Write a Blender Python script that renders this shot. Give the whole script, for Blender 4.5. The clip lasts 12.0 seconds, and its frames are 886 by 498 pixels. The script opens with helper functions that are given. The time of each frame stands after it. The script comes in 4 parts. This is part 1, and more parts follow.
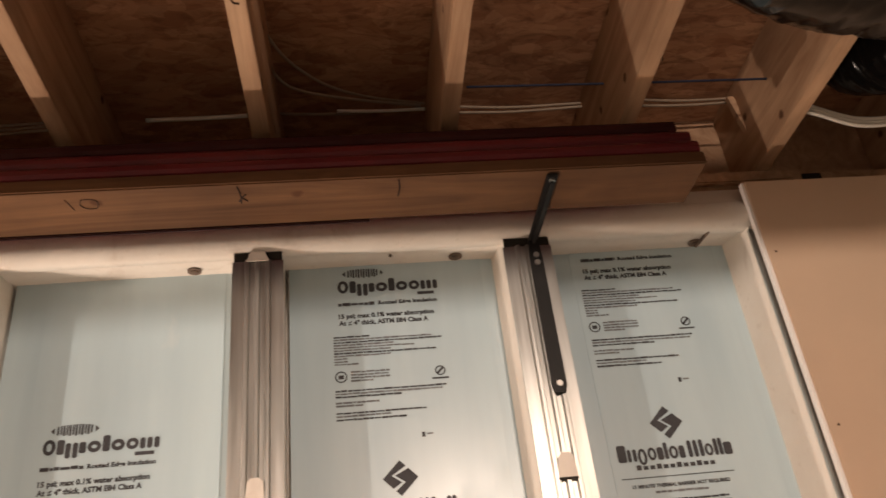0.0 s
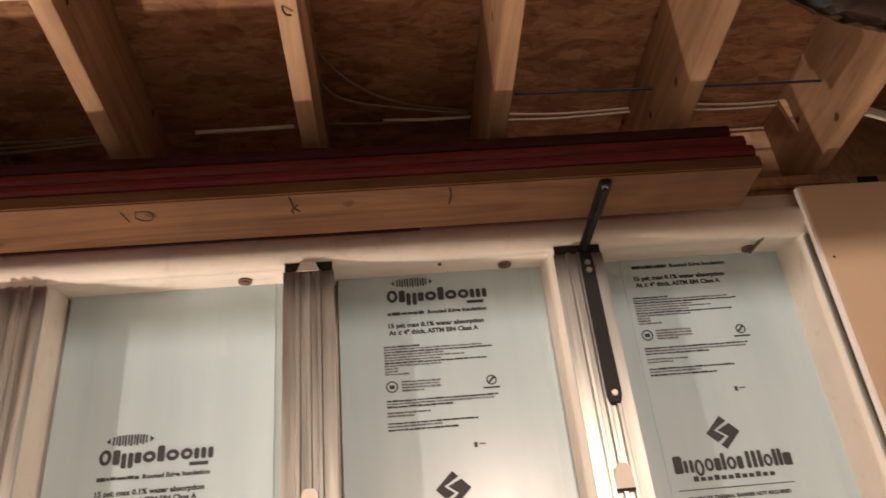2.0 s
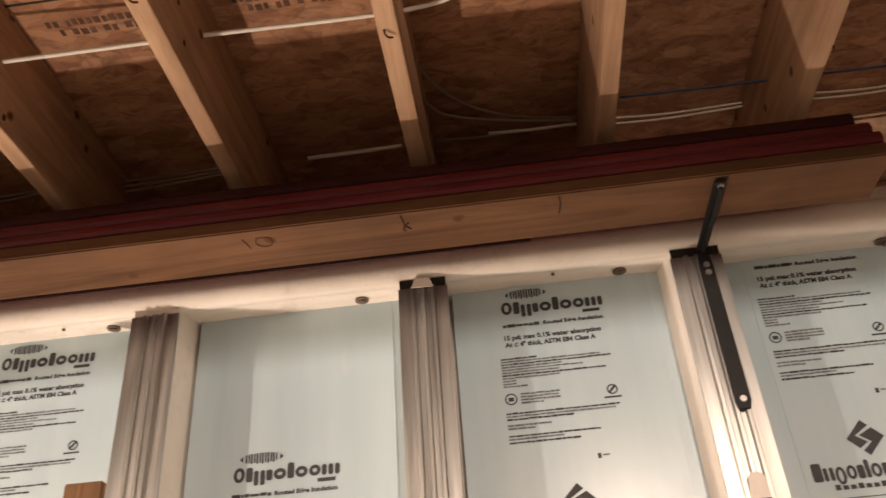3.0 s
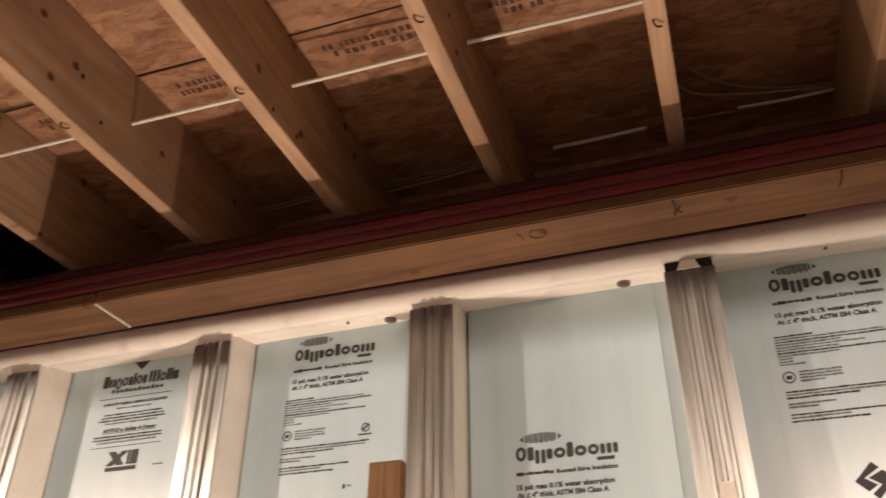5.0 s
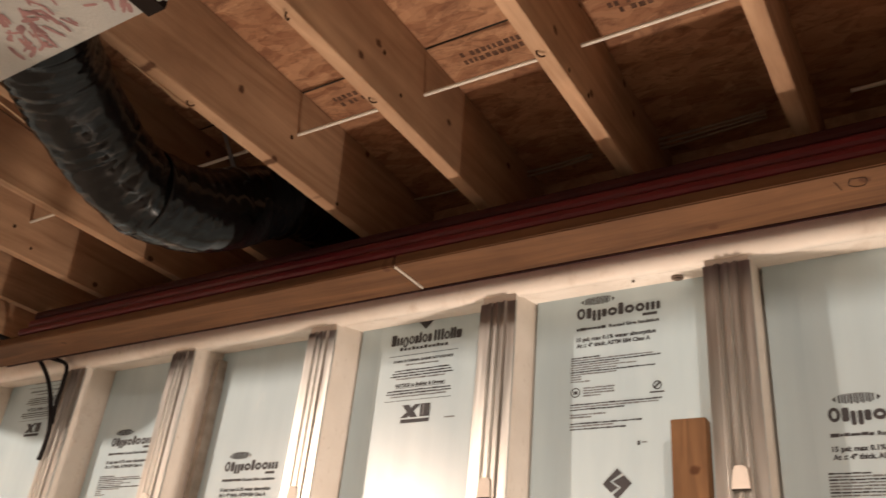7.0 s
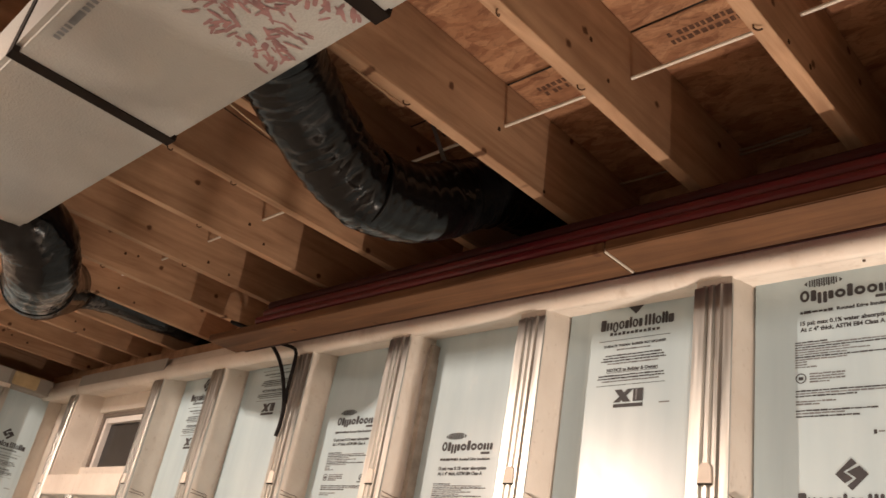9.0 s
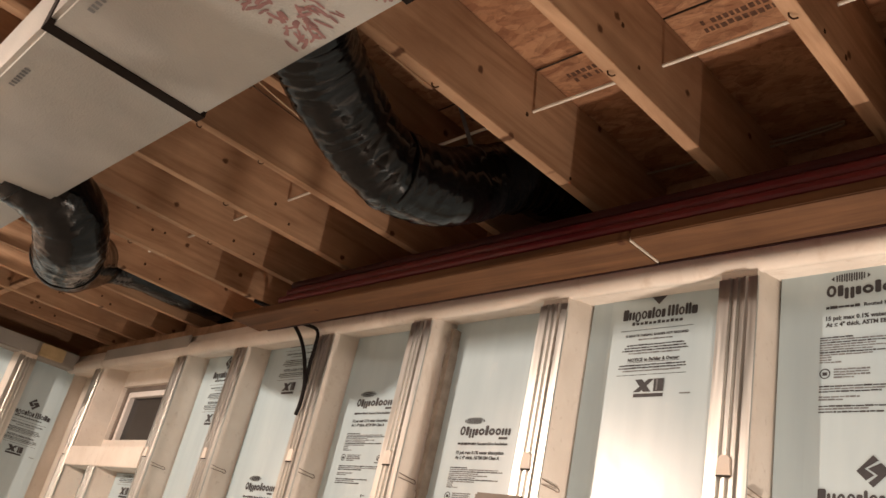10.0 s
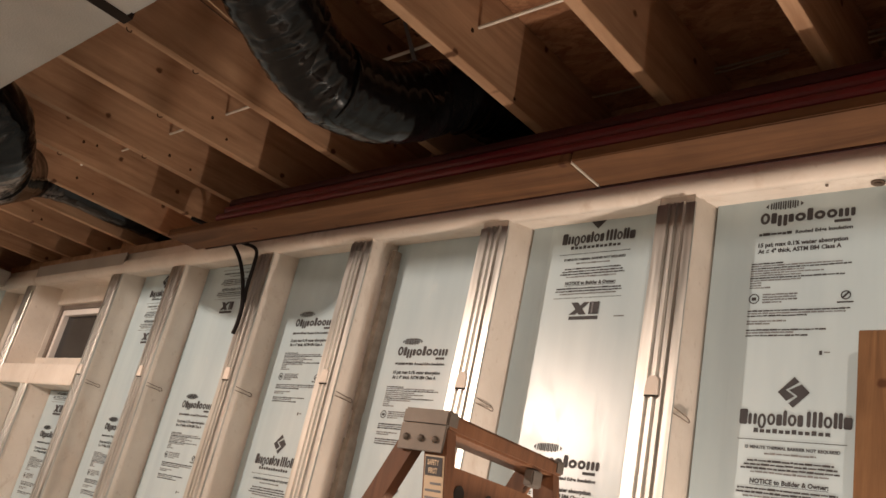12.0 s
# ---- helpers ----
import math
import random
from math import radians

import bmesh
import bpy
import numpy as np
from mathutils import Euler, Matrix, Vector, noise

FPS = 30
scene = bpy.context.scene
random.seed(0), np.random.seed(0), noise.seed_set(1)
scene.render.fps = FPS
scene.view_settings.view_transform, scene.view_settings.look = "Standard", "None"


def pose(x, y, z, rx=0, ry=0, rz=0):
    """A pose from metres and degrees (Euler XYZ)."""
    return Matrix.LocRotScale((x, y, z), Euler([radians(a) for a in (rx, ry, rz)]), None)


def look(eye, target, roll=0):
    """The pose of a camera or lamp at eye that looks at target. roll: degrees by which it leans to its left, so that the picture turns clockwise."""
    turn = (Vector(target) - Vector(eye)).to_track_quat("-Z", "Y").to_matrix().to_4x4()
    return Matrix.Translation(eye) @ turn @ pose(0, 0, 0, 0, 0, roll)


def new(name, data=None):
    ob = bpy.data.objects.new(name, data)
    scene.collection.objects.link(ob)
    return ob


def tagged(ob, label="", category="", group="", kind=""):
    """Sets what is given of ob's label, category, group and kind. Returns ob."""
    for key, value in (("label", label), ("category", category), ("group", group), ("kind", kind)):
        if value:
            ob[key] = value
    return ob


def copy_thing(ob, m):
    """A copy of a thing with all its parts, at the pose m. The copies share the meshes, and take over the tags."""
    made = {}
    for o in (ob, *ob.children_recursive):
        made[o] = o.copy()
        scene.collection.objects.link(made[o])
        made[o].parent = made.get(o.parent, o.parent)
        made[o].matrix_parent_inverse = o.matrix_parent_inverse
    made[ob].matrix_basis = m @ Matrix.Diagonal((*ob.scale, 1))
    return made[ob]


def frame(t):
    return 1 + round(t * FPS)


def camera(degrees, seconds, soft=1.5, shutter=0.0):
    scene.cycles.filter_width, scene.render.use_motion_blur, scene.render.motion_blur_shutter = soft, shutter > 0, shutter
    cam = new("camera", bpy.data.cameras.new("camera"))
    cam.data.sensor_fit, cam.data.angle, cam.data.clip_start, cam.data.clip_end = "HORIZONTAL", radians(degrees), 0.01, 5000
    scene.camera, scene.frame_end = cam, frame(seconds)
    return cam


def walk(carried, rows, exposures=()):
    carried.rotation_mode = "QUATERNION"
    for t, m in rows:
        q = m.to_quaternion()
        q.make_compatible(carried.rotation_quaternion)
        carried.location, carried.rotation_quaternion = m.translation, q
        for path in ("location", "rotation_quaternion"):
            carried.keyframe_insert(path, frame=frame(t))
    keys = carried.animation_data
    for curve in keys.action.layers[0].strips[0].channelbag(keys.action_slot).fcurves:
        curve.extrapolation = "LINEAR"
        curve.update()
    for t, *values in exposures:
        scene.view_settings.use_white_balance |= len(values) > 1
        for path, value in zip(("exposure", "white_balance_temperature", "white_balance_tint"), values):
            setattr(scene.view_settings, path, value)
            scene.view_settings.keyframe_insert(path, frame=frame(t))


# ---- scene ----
cam = camera(56.3, 12.0, shutter=0.4)
PATH = [
    (0, (0.262, -1.586, 1.415), (0.477, 0.129, 2.42), -6.8),
    (0.5, (0.278, -1.576, 1.411), (0.578, 0.132, 2.407), -7.8),
    (1, (0.264, -1.563, 1.407), (0.559, 0.145, 2.405), -7.4),
    (1.5, (0.25, -1.56, 1.409), (0.5, 0.154, 2.408), -6.8),
    (2, (0.227, -1.576, 1.426), (0.363, 0.134, 2.455), -6.0),
    (2.5, (0.232, -1.578, 1.421), (0.238, 0.111, 2.493), -5.2),
    (3, (0.227, -1.577, 1.426), (0.098, 0.105, 2.5), -4.3),
    (4.8, (0.078, -1.679, 1.434), (-0.422, -0.042, 2.468), -1.0),
    (5, (0.06, -1.688, 1.42), (-0.499, -0.072, 2.458), 0.1),
    (5.5, (0.009, -1.703, 1.395), (-0.681, -0.132, 2.423), 2.6),
    (6, (-0.035, -1.729, 1.395), (-0.802, -0.18, 2.401), 3.9),
    (6.5, (-0.069, -1.748, 1.385), (-0.95, -0.247, 2.37), 5.3),
    (7, (-0.133, -1.791, 1.387), (-1.134, -0.339, 2.329), 6.1),
    (7.5, (-0.15, -1.812, 1.38), (-1.268, -0.432, 2.3), 7.1),
    (9.5, (-0.147, -1.855, 1.35), (-1.55, -0.7, 2.186), 12.1),
    (10, (-0.15, -1.848, 1.344), (-1.558, -0.688, 2.164), 13.3),
    (10.5, (-0.141, -1.833, 1.339), (-1.519, -0.622, 2.136), 13.7),
    (11, (-0.149, -1.812, 1.338), (-1.491, -0.547, 2.113), 13.4),
    (11.5, (-0.157, -1.808, 1.331), (-1.497, -0.519, 2.067), 12.9),
    (12, (-0.157, -1.805, 1.339), (-1.496, -0.489, 2.028), 12.8),
]
walk(cam, [(t, look(eye, target, roll)) for t, eye, target, roll in PATH],
     exposures=((0, 0.07), (3, 0.26), (5.5, 0.09), (7.5, 0.16), (10, 0.07), (11, -0.02), (12, -0.26)))

# ---------- light ----------
world = bpy.data.worlds.new("world")
scene.world = world
world.use_nodes = True
world.node_tree.nodes["Background"].inputs[0].default_value = (0.9, 0.8, 0.7, 1)
world.node_tree.nodes["Background"].inputs[1].default_value = 0.03


def lamp(name, kind, at, target, watts, colour, size=0.2):
    data = bpy.data.lights.new(name, kind)
    data.energy, data.color = watts, colour
    if kind == "AREA":
        data.shape, data.size = "DISK", size
    else:
        data.shadow_soft_size = size
    ob = new(name, data)
    ob.matrix_world = look(at, target)
    return ob


WARM = (1.0, 0.79, 0.65)
lamp("work_light_lamp", "POINT", (-0.78, -0.14, 0.6), (-0.8, 0, 2), 82, WARM, 0.03)
lamp("ceiling_bulb_lamp", "POINT", (0.85, -3.2, 2.43), (0, 0, 2), 172, WARM, 0.05)
lamp("ceiling_bulb_lamp", "POINT", (-3.9, -3.2, 2.43), (0, 0, 2), 385, WARM, 0.05)


# ---------- materials ----------
def material(name):
    m = bpy.data.materials.new(name)
    m.use_nodes = True
    t = m.node_tree
    return m, t, t.nodes["Principled BSDF"]


def node(t, kind, **values):
    n = t.nodes.new(kind)
    for key, value in values.items():
        if key in n.inputs:
            n.inputs[key].default_value = value
    return n


def ramp(t, source, stops):
    r = t.nodes.new("ShaderNodeValToRGB")
    r.color_ramp.elements[0].position, r.color_ramp.elements[0].color = stops[0][0], (*stops[0][1], 1)
    r.color_ramp.elements[1].position, r.color_ramp.elements[1].color = stops[-1][0], (*stops[-1][1], 1)
    for p, c in stops[1:-1]:
        r.color_ramp.elements.new(p).color = (*c, 1)
    t.links.new(source, r.inputs[0])
    return r.outputs[0]


def coords(t, scale=(1, 1, 1), rot=(0, 0, 0)):
    c = t.nodes.new("ShaderNodeTexCoord")
    info = t.nodes.new("ShaderNodeObjectInfo")
    add = t.nodes.new("ShaderNodeVectorMath")
    add.operation = "MULTIPLY_ADD"
    add.inputs[1].default_value = (1, 1, 1)
    off = t.nodes.new("ShaderNodeVectorMath")
    off.operation = "SCALE"
    off.inputs[0].default_value = (7.3, 3.1, 5.7)
    t.links.new(info.outputs["Random"], off.inputs["Scale"])
    t.links.new(c.outputs["Object"], add.inputs[0])
    t.links.new(off.outputs[0], add.inputs[2])
    m = t.nodes.new("ShaderNodeMapping")
    m.inputs["Scale"].default_value = scale
    m.inputs["Rotation"].default_value = rot
    t.links.new(add.outputs[0], m.inputs[0])
    return m.outputs[0]


def noise_tex(t, vec, scale, detail=4.0, rough=0.55, distort=0.0):
    n = node(t, "ShaderNodeTexNoise", Scale=scale, Detail=detail, Roughness=rough, Distortion=distort)
    t.links.new(vec, n.inputs["Vector"])
    return n.outputs["Fac"]


def mix(t, fac, a, b, mode="MIX"):
    n = t.nodes.new("ShaderNodeMix")
    n.data_type, n.blend_type = "RGBA", mode
    for i, v in ((0, fac), (6, a), (7, b)):
        if hasattr(v, "is_linked"):
            t.links.new(v, n.inputs[i])
        else:
            n.inputs[i].default_value = v if i == 0 else (*v, 1)
    return n.outputs[2]


def bump(t, b, height, strength=0.2, distance=0.01):
    n = node(t, "ShaderNodeBump", Strength=strength, Distance=distance)
    t.links.new(height, n.inputs["Height"])
    t.links.new(n.outputs[0], b.inputs["Normal"])


def wood(name, dark, light, grain=(1, 14, 14), knots=(1, 2), rough=0.75):
    m, t, b = material(name)
    mid = tuple((p + q) / 2 for p, q in zip(dark, light))
    g = noise_tex(t, coords(t, grain), 1.4, 5, 0.55, 1.8)
    col = ramp(t, g, ((0.25, dark), (0.5, mid), (0.75, light)))
    fine = noise_tex(t, coords(t, tuple(3 * a for a in grain)), 5.0, 5, 0.6, 0.8)
    col = mix(t, 0.1, col, ramp(t, fine, ((0.35, dark), (0.65, light))))
    patch = noise_tex(t, coords(t), 2.2, 4, 0.6)
    col = mix(t, ramp(t, patch, ((0.42, (0, 0, 0)), (0.75, (0.6, 0.6, 0.6)))), col, tuple(c * 0.72 for c in dark))
    if knots:
        split, flat = t.nodes.new("ShaderNodeSeparateXYZ"), t.nodes.new("ShaderNodeCombineXYZ")
        t.links.new(coords(t), split.inputs[0])
        for i, axis in enumerate(knots):
            t.links.new(split.outputs[axis], flat.inputs[i])
        vo = node(t, "ShaderNodeTexVoronoi", Scale=4.4)
        vo.voronoi_dimensions = "2D"
        bend = t.nodes.new("ShaderNodeVectorMath")
        bend.operation = "MULTIPLY_ADD"
        ragged = node(t, "ShaderNodeTexNoise", Scale=60.0, Detail=2.0)
        t.links.new(coords(t), ragged.inputs["Vector"])
        bend.inputs[1].default_value = (0.012, 0.012, 0.0)
        t.links.new(ragged.outputs["Color"], bend.inputs[0])
        t.links.new(flat.outputs[0], bend.inputs[2])
        t.links.new(bend.outputs[0], vo.inputs["Vector"])
        k = ramp(t, vo.outputs["Distance"], ((0.03, (0.9, 0.9, 0.9)), (0.06, (0, 0, 0))))
        col = mix(t, k, col, (0.07, 0.028, 0.012))
    t.links.new(col, b.inputs["Base Color"])
    b.inputs["Roughness"].default_value = rough
    b.inputs["Specular IOR Level"].default_value = 0.2
    bump(t, b, fine, 0.18, 0.003)
    return m


JOIST = wood("spruce_joist", (0.25, 0.138, 0.078), (0.56, 0.37, 0.232), (9, 0.8, 9))
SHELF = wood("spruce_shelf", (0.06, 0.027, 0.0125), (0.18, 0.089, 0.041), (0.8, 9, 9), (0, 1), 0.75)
PLANK = wood("weathered_board", (0.12, 0.063, 0.031), (0.29, 0.165, 0.08), (16, 16, 1), (0, 2))
LADDER = wood("ladder_wood", (0.1, 0.043, 0.022), (0.21, 0.1, 0.05), (16, 16, 1.5), (), 0.5)


def osb():
    m, t, b = material("osb_sheathing")
    parts = []
    for rot, sc in ((0.2, (11, 30, 11)), (-0.5, (16, 38, 16))):
        warp = node(t, "ShaderNodeTexNoise", Scale=9.0, Detail=3.0)
        t.links.new(coords(t), warp.inputs["Vector"])
        shift = t.nodes.new("ShaderNodeVectorMath")
        shift.operation = "MULTIPLY_ADD"
        shift.inputs[1].default_value = (1.5, 1.5, 1.5)
        t.links.new(warp.outputs["Color"], shift.inputs[0])
        t.links.new(coords(t, sc, (0, 0, rot)), shift.inputs[2])
        v = node(t, "ShaderNodeTexVoronoi", Scale=1.0)
        t.links.new(shift.outputs[0], v.inputs["Vector"])
        sep = t.nodes.new("ShaderNodeSeparateColor")
        t.links.new(v.outputs["Color"], sep.inputs[0])
        parts.append(sep)
    a = ramp(t, parts[0].outputs[0], ((0.0, (0.22, 0.092, 0.043)), (0.5, (0.36, 0.175, 0.088)), (1, (0.48, 0.265, 0.145))))
    c = ramp(t, parts[1].outputs[0], ((0.0, (0.19, 0.08, 0.037)), (1, (0.43, 0.235, 0.125))))
    col = mix(t, 0.5, a, c)
    streak = noise_tex(t, coords(t, (4, 9, 4)), 2.4, 7, 0.7, 2.0)
    col = mix(t, ramp(t, streak, ((0.48, (0, 0, 0)), (0.68, (0.75, 0.75, 0.75)))), col, (0.12, 0.048, 0.022))
    t.links.new(col, b.inputs["Base Color"])
    b.inputs["Roughness"].default_value = 0.8
    bump(t, b, parts[0].outputs[0], 0.3, 0.002)
    return m


OSB = osb()


def plain(name, colour, rough=0.6, metal=0.0, vary=0.12, scale=6.0, relief=0.15, grain=60.0, shine=0.5):
    m, t, b = material(name)
    n = noise_tex(t, coords(t), scale, 5)
    lo = tuple(c * (1 - vary) for c in colour)
    hi = tuple(min(1, c * (1 + vary * 0.6)) for c in colour)
    t.links.new(ramp(t, n, ((0.3, lo), (0.7, hi))), b.inputs["Base Color"])
    b.inputs["Roughness"].default_value, b.inputs["Metallic"].default_value = rough, metal
    b.inputs["Specular IOR Level"].default_value = shine
    if relief:
        bump(t, b, noise_tex(t, coords(t), grain, 4), relief, 0.004)
    return m


def concrete():
    m, t, b = material("cast_concrete")
    n = noise_tex(t, coords(t), 3.5, 6, 0.6)
    f = noise_tex(t, coords(t), 40, 4)
    col = ramp(t, n, ((0.3, (0.68, 0.62, 0.55)), (0.7, (0.82, 0.77, 0.7))))
    col = mix(t, ramp(t, f, ((0.62, (0, 0, 0)), (0.75, (0.35, 0.35, 0.35)))), col, (0.45, 0.37, 0.29))
    stain = noise_tex(t, coords(t, (1, 1, 0.5)), 6.5, 6, 0.65, 0.6)
    col = mix(t, ramp(t, stain, ((0.58, (0, 0, 0)), (0.76, (0.45, 0.45, 0.45)))), col, (0.42, 0.31, 0.22))
    t.links.new(col, b.inputs["Base Color"])
    b.inputs["Roughness"].default_value = 0.85
    bump(t, b, f, 0.25, 0.004)
    return m


CONCRETE = concrete()


def foam():
    m, t, b = material("blue_foam_board")
    n = noise_tex(t, coords(t, (6, 1, 0.7)), 2.0, 4)
    f = noise_tex(t, coords(t, (1, 1, 0.25)), 55, 4)
    col = ramp(t, n, ((0.3, (0.41, 0.53, 0.585)), (0.7, (0.48, 0.6, 0.645))))
    smudge = noise_tex(t, coords(t, (1.6, 1, 0.8)), 7.5, 5, 0.6)
    rub = ramp(t, smudge, ((0.66, (0, 0, 0)), (0.72, (0.5, 0.5, 0.5))))
    col = mix(t, rub, col, (0.52, 0.6, 0.625))
    t.links.new(col, b.inputs["Base Color"])
    t.links.new(ramp(t, smudge, ((0.5, (0.3, 0.3, 0.3)), (0.7, (0.38, 0.38, 0.38)))), b.inputs["Roughness"])
    b.inputs["Specular IOR Level"].default_value = 0.8
    bump(t, b, f, 0.04, 0.003)
    return m


FOAM = foam()


def galvanised():
    m, t, b = material("galvanised_steel")
    n = noise_tex(t, coords(t, (22, 22, 0.9)), 3.0, 4)
    t.links.new(ramp(t, n, ((0.3, (0.42, 0.42, 0.395)), (0.7, (0.6, 0.6, 0.575)))), b.inputs["Base Color"])
    t.links.new(ramp(t, n, ((0.3, (0.28, 0.28, 0.28)), (0.7, (0.38, 0.38, 0.38)))), b.inputs["Roughness"])
    b.inputs["Metallic"].default_value = 0.95
    bump(t, b, noise_tex(t, coords(t, (40, 40, 0.8)), 5.0, 3), 0.05, 0.002)
    return m


STEEL = galvanised()
# Near black puts the shade of gaps and holes into colour; subfloor seam too.
DARK = plain("gap_shade_and_seam", (0.03, 0.026, 0.022), 0.8, shine=0.12)
INK = plain("black_print", (0.035, 0.035, 0.04), 0.6, 0, 0.3, 30, 0)
GREY_INK = plain("worn_grey_print", (0.16, 0.17, 0.18), 0.6, 0, 0.3, 30, 0)
IRON = plain("black_powder_coat", (0.008, 0.007, 0.0065), 0.5, 0.0, 0.2, 20, shine=0.3)
BRIGHT = plain("zinc_screw", (0.62, 0.6, 0.56), 0.3, 1.0, 0.1, 30)
RUST = plain("rusty_iron", (0.17, 0.125, 0.095), 0.8, 0.3, 0.4, 40)
DARK_RED = plain("darker_red_top", (0.035, 0.009, 0.009), 0.55, 0, 0.2, 9, shine=0.12)
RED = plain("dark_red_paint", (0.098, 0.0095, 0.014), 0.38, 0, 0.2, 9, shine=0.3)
PANEL = plain("buff_drywall", (0.5, 0.365, 0.26), 0.45, 0, 0.08, 2.5, 0.05)
WHITE = plain("white_cable_jacket", (0.72, 0.68, 0.6), 0.5, 0, 0.06, 20)
BLACK_CABLE = plain("black_rubber", (0.014, 0.012, 0.012), 0.75, 0, 0.2, 20, shine=0.12)
BLUE_CABLE = plain("dark_blue_jacket", (0.02, 0.024, 0.045), 0.6, 0, 0.2, 20, shine=0.15)
VINYL = plain("white_vinyl", (0.78, 0.75, 0.72), 0.4, 0, 0.05)
TAPE = plain("black_tape", (0.012, 0.008, 0.006), 0.9, 0, 0.2, 12, shine=0.12)
RED_INK = plain("faded_red_print", (0.24, 0.125, 0.12), 0.6, 0, 0.35, 30, 0)
FOAM_SPRAY = plain("yellow_spray_foam", (0.5, 0.39, 0.22), 0.8, 0, 0.2, 12, 0.4)
KNOT = plain("dark_knot", (0.06, 0.03, 0.016), 0.8, 0, 0.5, 60, shine=0.12)
TIE = plain("dull_tie_wire", (0.2, 0.14, 0.1), 0.6, 0.3, 0.3, 40)
SHADED_JACKET = plain("shaded_cable_jacket", (0.25, 0.19, 0.135), 0.6, 0, 0.1, 20)
WIRE = plain("tan_wire", (0.42, 0.29, 0.18), 0.6, 0, 0.1, 20)
MAROON = plain("gap_shade_maroon", (0.022, 0.006, 0.005), 0.5, 0, 0.2, 12, shine=0.2)
JAMB = plain("shaded_jamb", (0.2, 0.165, 0.14), 0.7, 0, 0.15, 8)
STAMP = plain("faded_stamp_ink", (0.115, 0.063, 0.042), 0.8, 0, 0.5, 40, 0, shine=0.12)
PENCIL = plain("pencil_mark", (0.035, 0.022, 0.018), 0.7, 0, 0.2, 30, 0, shine=0.12)
FLOOR = plain("floor_concrete", (0.38, 0.355, 0.32), 0.8, 0, 0.2, 2)
# Dark grey: less bounce off the unseen walls, painted shade on the end beam.
GREY_WALL = plain("greyed_concrete", (0.3, 0.28, 0.25), 0.85, 0, 0.2, 3)
LABEL = plain("yellowed_label", (0.55, 0.44, 0.3), 0.5, 0, 0.1)
LADDER_METAL = plain("dull_grey_metal", (0.15, 0.13, 0.11), 0.55, 0.4, 0.2, 14, 0.05)
SEALANT = plain("grey_sealant", (0.3, 0.26, 0.22), 0.8, 0, 0.3, 20, 0.5)


def flex_skin():
    m, t, b = material("black_polyethylene")
    n = noise_tex(t, coords(t), 11, 2, 0.4, 1.2)
    big = noise_tex(t, coords(t), 2.5, 3)
    t.links.new(ramp(t, big, ((0.35, (0.003, 0.003, 0.0032)), (0.7, (0.008, 0.008, 0.0083)))), b.inputs["Base Color"])
    t.links.new(ramp(t, big, ((0.3, (0.1, 0.1, 0.1)), (0.7, (0.2, 0.2, 0.2)))), b.inputs["Roughness"])
    b.inputs["Specular IOR Level"].default_value = 0.28
    bump(t, b, n, 0.22, 0.012)
    return m


FLEX = flex_skin()


def wrap_skin():
    m, t, b = material("silver_duct_wrap")
    w = node(t, "ShaderNodeTexVoronoi", Scale=170.0)
    t.links.new(coords(t), w.inputs["Vector"])
    n = noise_tex(t, coords(t), 3.0, 4)
    t.links.new(ramp(t, n, ((0.3, (0.33, 0.33, 0.315)), (0.7, (0.43, 0.43, 0.405)))), b.inputs["Base Color"])
    b.inputs["Roughness"].default_value, b.inputs["Metallic"].default_value = 0.42, 0.45
    bump(t, b, w.outputs["Distance"], 0.3, 0.003)
    return m


WRAP = wrap_skin()


def glass():
    m, t, b = material("window_glass")
    b.inputs["Base Color"].default_value = (0.008, 0.008, 0.01, 1)
    b.inputs["Roughness"].default_value = 0.05
    return m


GLASS = glass()


# ---------- mesh helpers ----------
def box(bm, x0, x1, y0, y1, z0, z1, bevel=0.0):
    r = bmesh.ops.create_cube(bm, size=1.0)
    vs = r["verts"]
    for v in vs:
        v.co = Vector((x0 if v.co.x < 0 else x1, y0 if v.co.y < 0 else y1, z0 if v.co.z < 0 else z1))
    if bevel:
        es = list({e for v in vs for e in v.link_edges})
        bmesh.ops.bevel(bm, geom=es, offset=bevel, segments=2, affect="EDGES")
    return bm


def prism(bm, profile, a, b, axis="x"):
    """A closed outline pulled from a to b along one axis; outline points are (y, z) for x, (x, z) for y and (x, y) for z."""
    def place(p, s):
        return {"x": (s, p[0], p[1]), "y": (p[0], s, p[1]), "z": (p[0], p[1], s)}[axis]
    lo = [bm.verts.new(place(p, a)) for p in profile]
    hi = [bm.verts.new(place(p, b)) for p in profile]
    n = len(profile)
    for i in range(n):
        bm.faces.new((lo[i], lo[(i + 1) % n], hi[(i + 1) % n], hi[i]))
    bm.faces.new(lo)
    bm.faces.new(hi[::-1])
    bmesh.ops.recalc_face_normals(bm, faces=bm.faces)
    return bm


